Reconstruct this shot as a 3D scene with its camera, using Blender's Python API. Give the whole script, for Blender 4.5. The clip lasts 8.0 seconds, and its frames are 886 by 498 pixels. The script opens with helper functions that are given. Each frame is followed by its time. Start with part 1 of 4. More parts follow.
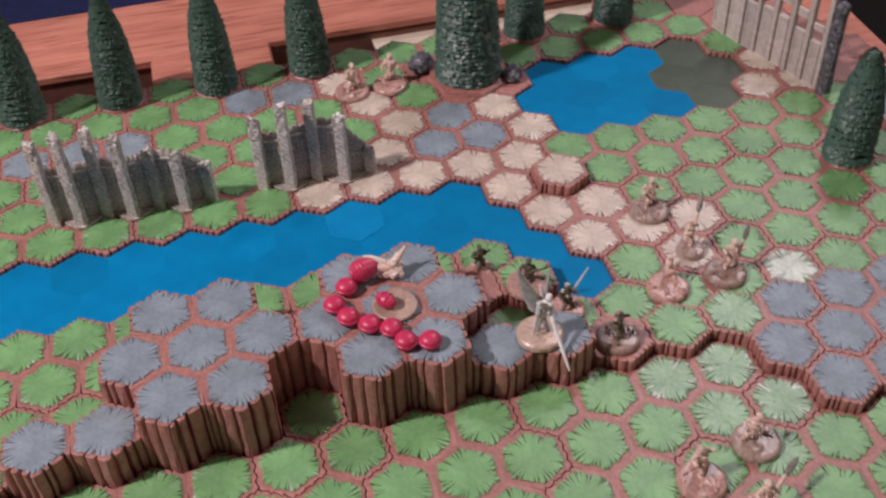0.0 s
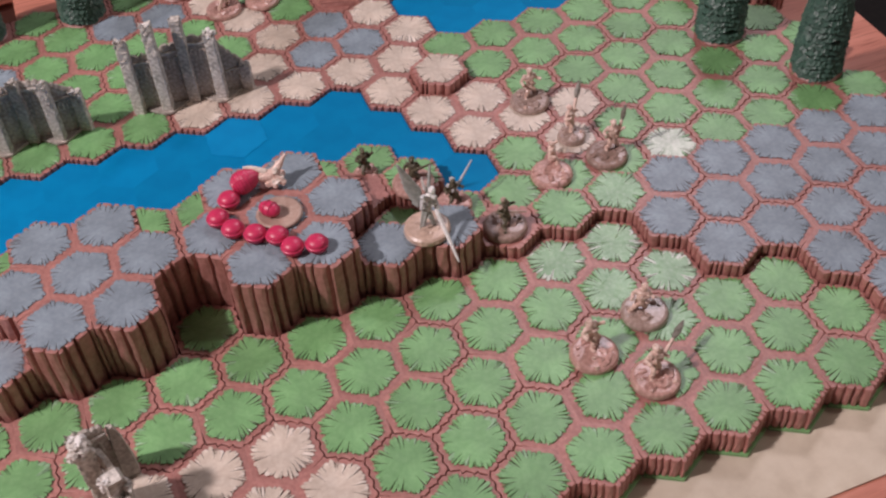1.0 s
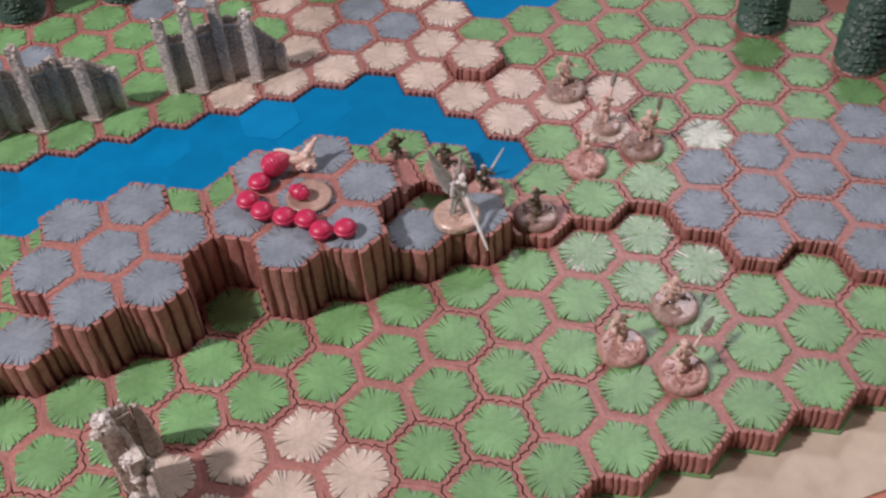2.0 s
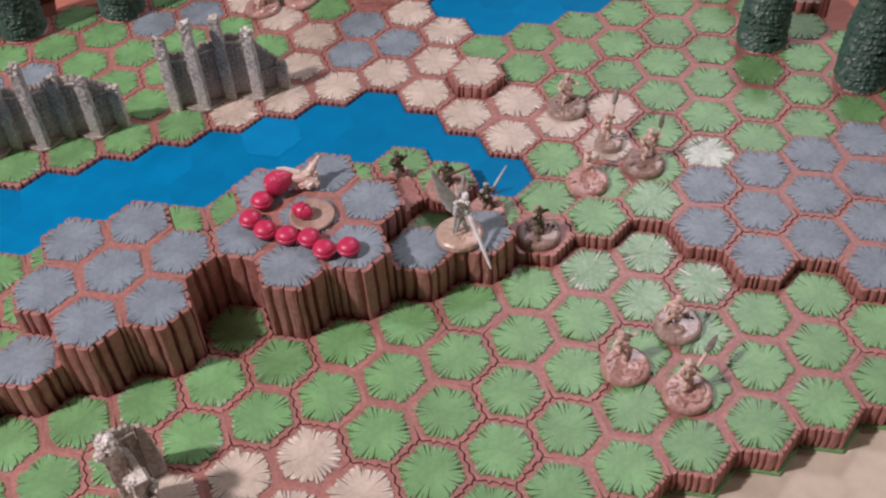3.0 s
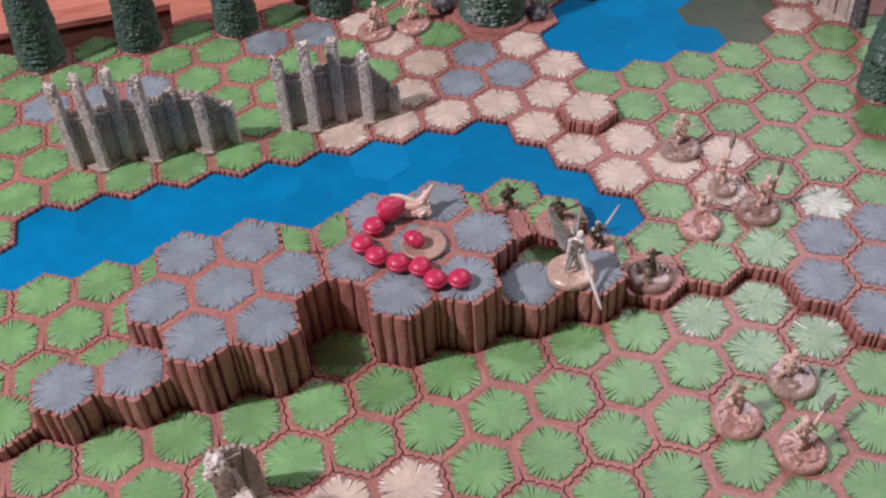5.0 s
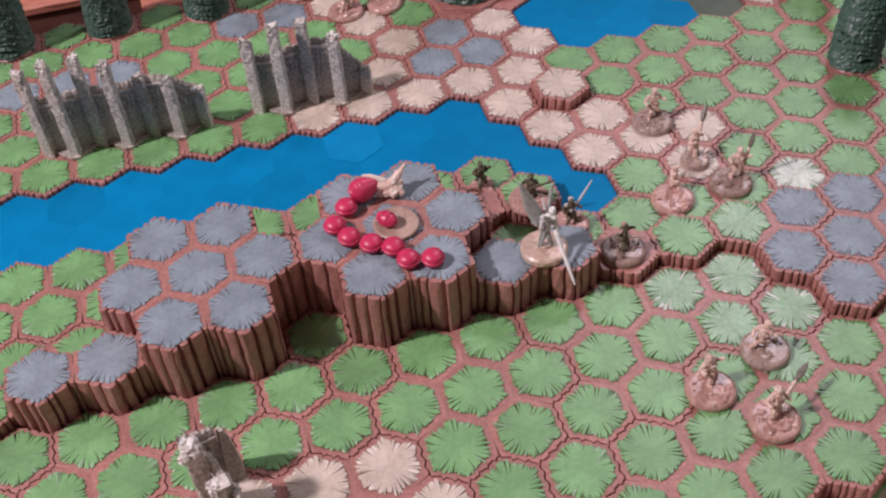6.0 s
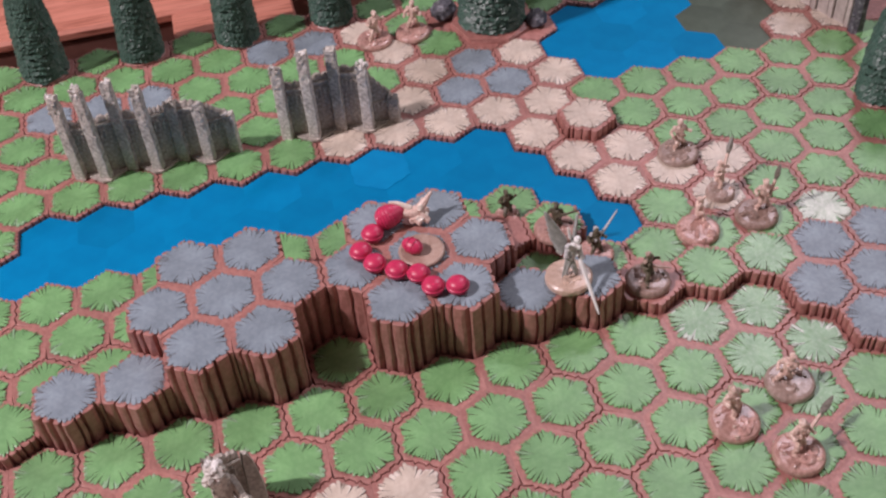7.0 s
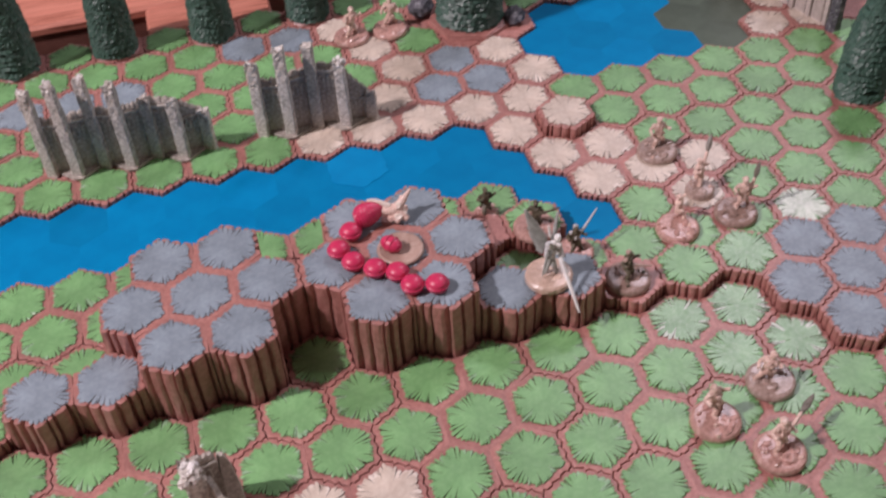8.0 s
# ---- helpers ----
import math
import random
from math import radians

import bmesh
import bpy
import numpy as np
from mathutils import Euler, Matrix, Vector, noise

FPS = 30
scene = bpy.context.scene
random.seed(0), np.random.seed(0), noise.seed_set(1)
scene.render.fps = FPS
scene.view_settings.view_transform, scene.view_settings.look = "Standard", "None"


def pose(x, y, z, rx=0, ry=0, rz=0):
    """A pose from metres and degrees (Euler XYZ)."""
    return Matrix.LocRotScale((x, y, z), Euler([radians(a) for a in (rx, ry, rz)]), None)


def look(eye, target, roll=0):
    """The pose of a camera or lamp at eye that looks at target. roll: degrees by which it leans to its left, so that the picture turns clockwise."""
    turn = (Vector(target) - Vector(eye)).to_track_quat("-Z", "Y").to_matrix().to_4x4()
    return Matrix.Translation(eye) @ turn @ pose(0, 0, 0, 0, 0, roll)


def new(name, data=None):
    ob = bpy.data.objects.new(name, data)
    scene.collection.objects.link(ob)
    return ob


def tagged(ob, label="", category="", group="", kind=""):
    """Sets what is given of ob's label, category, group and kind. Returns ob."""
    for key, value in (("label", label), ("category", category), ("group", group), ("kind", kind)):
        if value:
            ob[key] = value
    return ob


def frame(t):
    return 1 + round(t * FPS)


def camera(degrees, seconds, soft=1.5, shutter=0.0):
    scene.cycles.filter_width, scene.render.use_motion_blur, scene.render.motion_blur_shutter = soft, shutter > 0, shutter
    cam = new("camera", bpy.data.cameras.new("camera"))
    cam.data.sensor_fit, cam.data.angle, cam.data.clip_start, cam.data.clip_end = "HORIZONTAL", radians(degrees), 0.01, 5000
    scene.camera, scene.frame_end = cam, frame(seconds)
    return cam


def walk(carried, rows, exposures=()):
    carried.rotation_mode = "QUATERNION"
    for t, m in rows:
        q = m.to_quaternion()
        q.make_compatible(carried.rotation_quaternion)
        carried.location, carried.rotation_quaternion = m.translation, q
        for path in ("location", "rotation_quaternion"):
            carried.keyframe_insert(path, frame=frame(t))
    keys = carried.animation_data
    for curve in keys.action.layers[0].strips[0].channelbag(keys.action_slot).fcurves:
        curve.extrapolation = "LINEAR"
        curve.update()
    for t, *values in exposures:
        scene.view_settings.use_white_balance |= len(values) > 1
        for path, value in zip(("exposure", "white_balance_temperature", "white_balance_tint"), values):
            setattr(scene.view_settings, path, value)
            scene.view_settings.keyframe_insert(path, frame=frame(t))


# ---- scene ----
# ---- camera ----
SOFT, SHUT = 2.3, 0.6
cam = camera(44.68, 8.0, soft=SOFT, shutter=SHUT)
PATH = [
    (0.0, look((-0.1453, -0.4004, 0.5846), (-0.0480, 0.0280, 0.1759), -2.54)),
    (0.2, look((-0.1451, -0.4071, 0.5814), (-0.0421, 0.0173, 0.1700), -2.94)),
    (0.5, look((-0.1386, -0.4188, 0.5758), (-0.0214, -0.0090, 0.1536), -4.01)),
    (0.8, look((-0.1338, -0.4244, 0.5693), (-0.0051, -0.0279, 0.1377), -3.60)),
    (1.0, look((-0.1280, -0.4245, 0.5659), (0.0027, -0.0338, 0.1297), -3.81)),
    (1.5, look((-0.1191, -0.4321, 0.5647), (0.0091, -0.0379, 0.1309), -4.13)),
    (2.0, look((-0.1205, -0.4220, 0.5632), (-0.0121, -0.0298, 0.1222), -4.52)),
    (2.2, look((-0.1249, -0.4190, 0.5666), (-0.0189, -0.0218, 0.1295), -4.19)),
    (3.3, look((-0.1240, -0.4166, 0.5669), (-0.0039, -0.0227, 0.1305), -3.81)),
    (3.5, look((-0.1258, -0.4156, 0.5695), (-0.0003, -0.0201, 0.1361), -3.48)),
    (3.8, look((-0.1380, -0.4062, 0.5722), (-0.0288, 0.0012, 0.1455), -3.89)),
    (4.0, look((-0.1438, -0.4012, 0.5752), (-0.0550, 0.0154, 0.1526), -4.14)),
    (4.2, look((-0.1475, -0.3989, 0.5737), (-0.0650, 0.0159, 0.1481), -4.27)),
    (5.3, look((-0.1534, -0.3970, 0.5685), (-0.0694, 0.0158, 0.1413), -3.83)),
    (5.5, look((-0.1522, -0.3980, 0.5690), (-0.0645, 0.0133, 0.1411), -3.93)),
    (5.8, look((-0.1485, -0.4012, 0.5685), (-0.0565, 0.0089, 0.1404), -3.72)),
    (6.0, look((-0.1446, -0.4001, 0.5680), (-0.0570, 0.0040, 0.1332), -4.70)),
    (6.2, look((-0.1445, -0.4018, 0.5669), (-0.0526, 0.0057, 0.1362), -4.13)),
    (6.5, look((-0.1402, -0.4038, 0.5722), (-0.0478, 0.0133, 0.1509), -5.50)),
    (6.8, look((-0.1467, -0.4036, 0.5695), (-0.0663, 0.0119, 0.1442), -5.28)),
    (7.0, look((-0.1466, -0.4027, 0.5710), (-0.0679, 0.0151, 0.1477), -4.97)),
    (7.2, look((-0.1456, -0.4041, 0.5710), (-0.0620, 0.0163, 0.1511), -4.74)),
    (7.5, look((-0.1446, -0.4019, 0.5705), (-0.0530, 0.0149, 0.1488), -4.10)),
    (7.8, look((-0.1462, -0.3996, 0.5692), (-0.0508, 0.0178, 0.1488), -3.62)),
    (8.0, look((-0.1491, -0.3973, 0.5650), (-0.0565, 0.0168, 0.1409), -3.65)),
]
walk(cam, PATH, [(0.0, -0.13, 6600, 10), (1.0, -0.08, 6600, 10), (3.5, -0.08, 6500, 9), (4.2, -0.10, 6450, 10), (5.3, 0.01, 6430, 13), (8.0, 0.01, 6430, 13)])

# ---- sizes ----
S = 0.0445            # hex, flat to flat
H = 0.00953           # one tile level
TABLE = -2 * H - 0.003
R = S / math.sqrt(3)  # hex, centre to corner

# ---- world, lamps, exposure ----
world = bpy.data.worlds.new("room_dark")
scene.world = world
world.use_nodes = True
bg = world.node_tree.nodes["Background"]
bg.inputs["Color"].default_value = (1.0, 0.85, 0.75, 1)
bg.inputs["Strength"].default_value = 0.09


def lamp(name, at, to, size, watts, color):
    data = bpy.data.lights.new(name, "AREA")
    data.shape, data.size, data.energy, data.color = "DISK", size, watts, color
    ob = new(name, data)
    ob.matrix_world = look(at, to)
    return ob


lamp("table_lamp_back", (0.95, 1.16, 1.60), (0.1, 0.1, 0), 0.30, 11.8, (0.95, 0.875, 1.0))
lamp("standing_lamp_side", (-1.90, 0.05, 2.08), (0, 0.15, 0), 0.18, 75.0, (1.0, 0.865, 0.90))
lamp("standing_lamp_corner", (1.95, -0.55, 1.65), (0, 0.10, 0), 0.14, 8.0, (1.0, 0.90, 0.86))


# ---- materials ----
class Nodes:
    def __init__(self, name):
        self.mat = bpy.data.materials.new(name)
        self.mat.use_nodes = True
        self.tree = self.mat.node_tree
        self.b = self.tree.nodes["Principled BSDF"]
        self.coord = None

    def node(self, kind, **values):
        n = self.tree.nodes.new(kind)
        for k, v in values.items():
            n.inputs[k].default_value = v
        return n

    def link(self, a, b):
        self.tree.links.new(a, b)

    def at(self):
        if self.coord is None:
            self.coord = self.tree.nodes.new("ShaderNodeTexCoord").outputs["Object"]
        return self.coord

    def noise(self, scale, detail=4.0, rough=0.6, stretch=None):
        n = self.node("ShaderNodeTexNoise", Scale=scale, Detail=detail, Roughness=rough)
        src = self.at()
        if stretch:
            m = self.node("ShaderNodeMapping", Scale=stretch)
            self.link(src, m.inputs["Vector"])
            src = m.outputs["Vector"]
        self.link(src, n.inputs["Vector"])
        return n.outputs["Fac"]

    def ramp(self, fac, stops):
        n = self.tree.nodes.new("ShaderNodeValToRGB")
        e = n.color_ramp.elements
        while len(e) < len(stops):
            e.new(0.5)
        for el, (p, c) in zip(e, stops):
            el.position, el.color = p, (*c, 1)
        self.link(fac, n.inputs["Fac"])
        return n.outputs["Color"]

    def mix(self, fac, a, b, mode="MIX"):
        n = self.tree.nodes.new("ShaderNodeMix")
        n.data_type, n.blend_type = "RGBA", mode
        if isinstance(fac, float):
            n.inputs[0].default_value = fac
        else:
            self.link(fac, n.inputs[0])
        for sock, v in ((n.inputs[6], a), (n.inputs[7], b)):
            if isinstance(v, tuple):
                sock.default_value = (*v, 1)
            else:
                self.link(v, sock)
        return n.outputs[2]

    def per_object(self, color, low, high):
        info = self.tree.nodes.new("ShaderNodeObjectInfo")
        r = self.node("ShaderNodeMapRange")
        r.inputs["To Min"].default_value, r.inputs["To Max"].default_value = low, high
        self.link(info.outputs["Random"], r.inputs["Value"])
        hsv = self.tree.nodes.new("ShaderNodeHueSaturation")
        self.link(color, hsv.inputs["Color"])
        self.link(r.outputs["Result"], hsv.inputs["Value"])
        return hsv.outputs["Color"]

    def bump(self, fac, strength, distance):
        n = self.node("ShaderNodeBump", Strength=strength, Distance=distance)
        self.link(fac, n.inputs["Height"])
        self.link(n.outputs["Normal"], self.b.inputs["Normal"])

    def done(self, color, rough, metal=0.0, spec=0.5, coat=0.0):
        if isinstance(color, tuple):
            self.b.inputs["Base Color"].default_value = (*color, 1)
        else:
            self.link(color, self.b.inputs["Base Color"])
        if isinstance(rough, float):
            self.b.inputs["Roughness"].default_value = rough
        else:
            self.link(rough, self.b.inputs["Roughness"])
        self.b.inputs["Metallic"].default_value = metal
        self.b.inputs["Specular IOR Level"].default_value = spec
        self.b.inputs["Coat Weight"].default_value, self.b.inputs["Coat Roughness"].default_value = coat, 0.42
        return self.mat


def speckled(name, dark, mid, light, scale=300.0, rough=0.45, bump=0.25, vary=(0.9, 1.1), spec=0.5, depth=0.0004, coat=0.0):
    """Moulded plastic: two scales of tone, fine relief, a little change from piece to piece."""
    n = Nodes(name)
    a = n.ramp(n.noise(scale), [(0.3, dark), (0.55, mid), (0.8, light)])
    broad = n.ramp(n.noise(scale / 9, 2), [(0.3, (0.82, 0.82, 0.82)), (0.7, (1.1, 1.1, 1.1))])
    c = n.mix(1.0, a, broad, "MULTIPLY")
    c = n.per_object(c, *vary)
    n.bump(n.noise(scale * 1.7, 5), bump, depth)
    return n.done(c, rough, spec=spec, coat=coat)


brown = speckled("brown_plastic", (0.31, 0.122, 0.102), (0.412, 0.182, 0.156), (0.51, 0.252, 0.218), 260, 0.47, 0.5, spec=0.7, coat=0.15)
# Bare plastic far darker than the tile brown: the cuts' shade put into colour.
furrow = speckled("shaded_bare_furrow", (0.045, 0.022, 0.016), (0.07, 0.032, 0.024), (0.10, 0.05, 0.038), 260, 0.6, 0.2)
grass = speckled("grass_green_paint", (0.144, 0.335, 0.122), (0.180, 0.390, 0.152), (0.226, 0.446, 0.192), 330, 0.46, 0.2, (0.92, 1.08), 0.8, coat=0.3)
# Next two greens: lamp glare and blade glints put into the paint colour.
pale_grass = speckled("glare_white_grass_paint", (0.42, 0.52, 0.40), (0.62, 0.68, 0.59), (0.80, 0.82, 0.77), 420, 0.38, 0.2, (0.95, 1.05), 0.6)
glare_grass = speckled("glare_grass_paint", (0.19, 0.36, 0.18), (0.27, 0.44, 0.26), (0.40, 0.54, 0.38), 420, 0.40, 0.2, (0.95, 1.05), 0.6)
rock = speckled("grey_paint", (0.205, 0.255, 0.298), (0.25, 0.306, 0.352), (0.30, 0.36, 0.41), 330, 0.5, 0.16, (0.94, 1.06), 0.5)
sand = speckled("sand_paint", (0.55, 0.445, 0.36), (0.64, 0.545, 0.455), (0.73, 0.645, 0.55), 330, 0.45, 0.2, (0.94, 1.05), 0.8, coat=0.2)
pale_sand = speckled("drybrushed_sand_paint", (0.66, 0.56, 0.48), (0.76, 0.67, 0.59), (0.84, 0.77, 0.70), 420, 0.45, 0.2, (0.95, 1.05), 0.6)
swamp = speckled("swamp_plastic", (0.070, 0.096, 0.070), (0.083, 0.112, 0.083), (0.10, 0.132, 0.10), 90, 0.34, 0.1, (0.95, 1.05))
stone = speckled("grey_ruin_stone", (0.25, 0.22, 0.19), (0.43, 0.385, 0.34), (0.68, 0.635, 0.585), 380, 0.7, 0.7, (0.9, 1.1))
post_stone = speckled("drybrushed_ruin_stone", (0.26, 0.232, 0.20), (0.62, 0.58, 0.53), (0.96, 0.935, 0.90), 340, 0.6, 0.8, (0.92, 1.08))
chalk = speckled("white_drybrushed_stone", (0.46, 0.44, 0.42), (0.80, 0.78, 0.755), (0.95, 0.94, 0.92), 420, 0.55, 0.7)
pale_plank = speckled("pale_grey_plank", (0.44, 0.38, 0.345), (0.57, 0.50, 0.46), (0.67, 0.60, 0.56), 240, 0.6, 0.5, (0.85, 1.1))
boulder_grey = speckled("boulder_grey", (0.04, 0.04, 0.05), (0.12, 0.12, 0.14), (0.55, 0.55, 0.58), 240, 0.5, 0.8)
needle = speckled("dark_green_needles", (0.032, 0.070, 0.055), (0.054, 0.112, 0.086), (0.10, 0.18, 0.14), 560, 0.40, 0.5, (0.9, 1.1))
# Needle green darkened: shade of the gaps between skirts put into the core's colour.
shaded_core_green = speckled("shaded_tree_core", (0.012, 0.03, 0.022), (0.02, 0.045, 0.03), (0.03, 0.06, 0.04), 400, 0.6)
tan = speckled("tan_figure_paint", (0.42, 0.25, 0.20), (0.78, 0.56, 0.47), (0.95, 0.82, 0.75), 520, 0.34, 0.6, spec=0.7)
flesh = speckled("pale_peach_paint", (0.52, 0.31, 0.25), (0.86, 0.64, 0.55), (0.96, 0.85, 0.78), 600, 0.34, 0.5, spec=0.7)
base_brown = speckled("base_brown_paint", (0.36, 0.195, 0.165), (0.53, 0.31, 0.265), (0.70, 0.48, 0.42), 350, 0.30, 0.5, spec=0.8)
base_grey = speckled("base_dull_paint", (0.27, 0.185, 0.155), (0.40, 0.29, 0.25), (0.58, 0.46, 0.41), 350, 0.30, 0.5, spec=0.8)
base_dark = speckled("base_dark_paint", (0.20, 0.13, 0.105), (0.32, 0.215, 0.18), (0.48, 0.35, 0.30), 350, 0.30, 0.5, spec=0.8)
olive = speckled("olive_uniform_paint", (0.07, 0.06, 0.035), (0.13, 0.11, 0.07), (0.26, 0.21, 0.15), 600, 0.5, 0.4)
base_tan = speckled("tan_base_paint", (0.46, 0.32, 0.25), (0.58, 0.42, 0.335), (0.70, 0.55, 0.46), 300, 0.32, 0.4, spec=0.8)
steel = speckled("silver_paint", (0.42, 0.42, 0.42), (0.62, 0.62, 0.62), (0.82, 0.82, 0.83), 500, 0.3, 0.3)
cream = speckled("cream_sheet", (0.53, 0.45, 0.35), (0.61, 0.53, 0.42), (0.66, 0.585, 0.475), 55, 0.75, 0.1, (1, 1))
disc_tan = speckled("tan_disc_paint", (0.35, 0.22, 0.175), (0.45, 0.315, 0.26), (0.56, 0.43, 0.36), 200, 0.4, 0.3)
plaster = speckled("wall_paint", (0.42, 0.40, 0.375), (0.47, 0.45, 0.42), (0.52, 0.50, 0.47), 6, 0.9, 0.1, (1, 1))
dark_plaster = speckled("dark_wall_paint", (0.16, 0.145, 0.13), (0.19, 0.17, 0.155), (0.22, 0.20, 0.18), 6, 0.9, 0.1, (1, 1))
carpet = speckled("dark_floor", (0.006, 0.005, 0.005), (0.010, 0.008, 0.008), (0.016, 0.013, 0.012), 60, 0.9, 0.2, (1, 1))
blue_cloth = speckled("dark_blue_cloth", (0.004, 0.008, 0.05), (0.006, 0.012, 0.075), (0.010, 0.018, 0.10), 120, 0.9, 0.3, (1, 1))


def water_material(name="blue_water_plastic", light=1.0):
    n = Nodes(name)
    c = n.ramp(n.noise(40, 2), [(0.35, (0.01 * light - 0.01, 0.182 * light, 0.41 * light)), (0.65, (0.01 * light - 0.01, 0.208 * light, 0.45 * light))])
    c = n.per_object(c, 0.9, 1.08)
    n.bump(n.noise(130, 3), 0.05, 0.0006)
    return n.done(c, 0.5, spec=0.08)


def red_material():
    n = Nodes("glossy_red_plastic")
    c = n.ramp(n.noise(150, 2), [(0.3, (0.54, 0.026, 0.095)), (0.7, (0.64, 0.046, 0.13))])
    n.bump(n.noise(240, 2), 0.06, 0.0004)
    return n.done(c, 0.38, coat=0.1)


def wood_material():
    n = Nodes("table_wood")
    grain = n.noise(26, 8, 0.65, (0.25, 3.0, 1.0))
    c = n.ramp(grain, [(0.25, (0.38, 0.135, 0.092)), (0.5, (0.55, 0.215, 0.155)), (0.75, (0.65, 0.285, 0.21))])
    pores = n.ramp(n.noise(150, 3, 0.6, (0.12, 2.2, 1.0)), [(0.36, (0.62, 0.55, 0.5)), (0.46, (1.0, 1.0, 1.0))])
    c = n.mix(1.0, c, pores, "MULTIPLY")
    broad = n.ramp(n.noise(5, 3), [(0.3, (0.85, 0.82, 0.8)), (0.7, (1.1, 1.1, 1.1))])
    n.bump(grain, 0.12, 0.0006)
    return n.done(n.mix(1.0, c, broad, "MULTIPLY"), 0.42)


water_blue, pale_water, red, wood = water_material(), water_material("pale_blue_water_plastic", 1.22), red_material(), wood_material()

dark_wood = speckled("dark_brown_wood", (0.18, 0.078, 0.06), (0.25, 0.11, 0.085), (0.32, 0.15, 0.12), 40, 0.55, 0.2)


# ---- mesh helpers ----
def mesh_of(name, verts, faces, mats, slots=None, smooth=False):
    me = bpy.data.meshes.new(name)
    me.from_pydata(verts, [], faces)
    for m in mats:
        me.materials.append(m)
    if slots:
        me.polygons.foreach_set("material_index", slots)
    if smooth:
        me.polygons.foreach_set("use_smooth", [True] * len(me.polygons))
    me.update()
    return me


def empty(name, at, turn=0.0):
    ob = new(name)
    ob.empty_display_size = 0.01
    ob.matrix_world = pose(*at, 0, 0, turn)
    return ob


def part(name, me, parent=None, at=(0, 0, 0), turn=0.0, label="", kind=""):
    ob = new(name, me)
    ob.parent = parent
    ob.matrix_basis = pose(*at, 0, 0, turn)
    return tagged(ob, label, kind=kind)


class Build:
    """Collects shapes into one mesh."""

    def __init__(self):
        self.v, self.f, self.s = [], [], []

    def add(self, verts, faces, slot=0, m=None):
        o = len(self.v)
        self.v += [tuple(m @ Vector(p)) if m else tuple(p) for p in verts]
        self.f += [tuple(i + o for i in f) for f in faces]
        self.s += [slot] * len(faces)

    def rings(self, rows, slot=0, m=None, cap=True):
        """Skin over rings of equal count, from bottom to top."""
        n = len(rows[0])
        v = [p for row in rows for p in row]
        f = [(k * n + i, k * n + (i + 1) % n, (k + 1) * n + (i + 1) % n, (k + 1) * n + i) for k in range(len(rows) - 1) for i in range(n)]
        if cap:
            f.append(tuple(reversed(range(n))))
            f.append(tuple(range((len(rows) - 1) * n, len(rows) * n)))
        self.add(v, f, slot, m)

    def lathe(self, profile, n=16, slot=0, m=None, wobble=0.0, rnd=None, squash=1.0):
        rows = []
        for r, z in profile:
            rows.append([((r * (1 + (rnd.uniform(-wobble, wobble) if rnd else 0))) * math.cos(2 * math.pi * i / n),
                          squash * (r * (1 + (rnd.uniform(-wobble, wobble) if rnd else 0))) * math.sin(2 * math.pi * i / n), z) for i in range(n)])
        self.rings(rows, slot, m)

    def ball(self, at, r, slot=0, n=8, rnd=None, rough=0.0):
        rx, ry, rz = (r, r, r) if isinstance(r, float) else r
        rows = []
        for k in range(1, n):
            a = math.pi * k / n
            row = []
            for i in range(n + 2):
                b = 2 * math.pi * i / (n + 2)
                w = 1 + (rnd.uniform(-rough, rough) if rnd else 0)
                row.append((at[0] + rx * w * math.sin(a) * math.cos(b), at[1] + ry * w * math.sin(a) * math.sin(b), at[2] - rz * w * math.cos(a)))
            rows.append(row)
        self.rings(rows, slot)

    def limb(self, a, b, ra, rb, slot=0, n=7):
        a, b = Vector(a), Vector(b)
        q = (b - a).to_track_quat("Z", "Y")
        rows = []
        for t, r in ((0.0, ra * 0.6), (0.08, ra), (0.5, (ra + rb) / 2 * 1.05), (0.92, rb), (1.0, rb * 0.6)):
            p = a.lerp(b, t)
            rows.append([tuple(p + q @ Vector((r * math.cos(2 * math.pi * i / n), r * math.sin(2 * math.pi * i / n), 0))) for i in range(n)])
        self.rings(rows, slot)

    def box(self, lo, hi, slot=0, bevel=0.0, m=None):
        (x0, y0, z0), (x1, y1, z1) = lo, hi
        b = min(bevel, (x1 - x0) / 3, (y1 - y0) / 3, (z1 - z0) / 3)

        def ring(i, z):
            c = b * 0.7 if b else 0
            x_0, x_1, y_0, y_1 = x0 + i, x1 - i, y0 + i, y1 - i
            return [(x_0 + c, y_0, z), (x_1 - c, y_0, z), (x_1, y_0 + c, z), (x_1, y_1 - c, z), (x_1 - c, y_1, z), (x_0 + c, y_1, z), (x_0, y_1 - c, z), (x_0, y_0 + c, z)]
        if b:
            self.rings([ring(b, z0), ring(0, z0 + b), ring(0, z1 - b), ring(b, z1)], slot, m)
        else:
            v = [(x0, y0, z0), (x1, y0, z0), (x1, y1, z0), (x0, y1, z0), (x0, y0, z1), (x1, y0, z1), (x1, y1, z1), (x0, y1, z1)]
            self.add(v, [(3, 2, 1, 0), (4, 5, 6, 7), (0, 1, 5, 4), (1, 2, 6, 5), (2, 3, 7, 6), (3, 0, 4, 7)], slot, m)

    def mesh(self, name, mats, smooth=False):
        return mesh_of(name, self.v, self.f, mats, self.s, smooth)


def cell_at(q, r, z=0.0):
    return (S * (q - r / 2), -S * r * math.sqrt(3) / 2, z)


# ---- room, table ----
def slab(name, lo, hi, mat, bevel=0.0):
    b = Build()
    b.box(lo, hi, 0, bevel)
    ob = new(name, b.mesh(name, [mat]))
    return ob


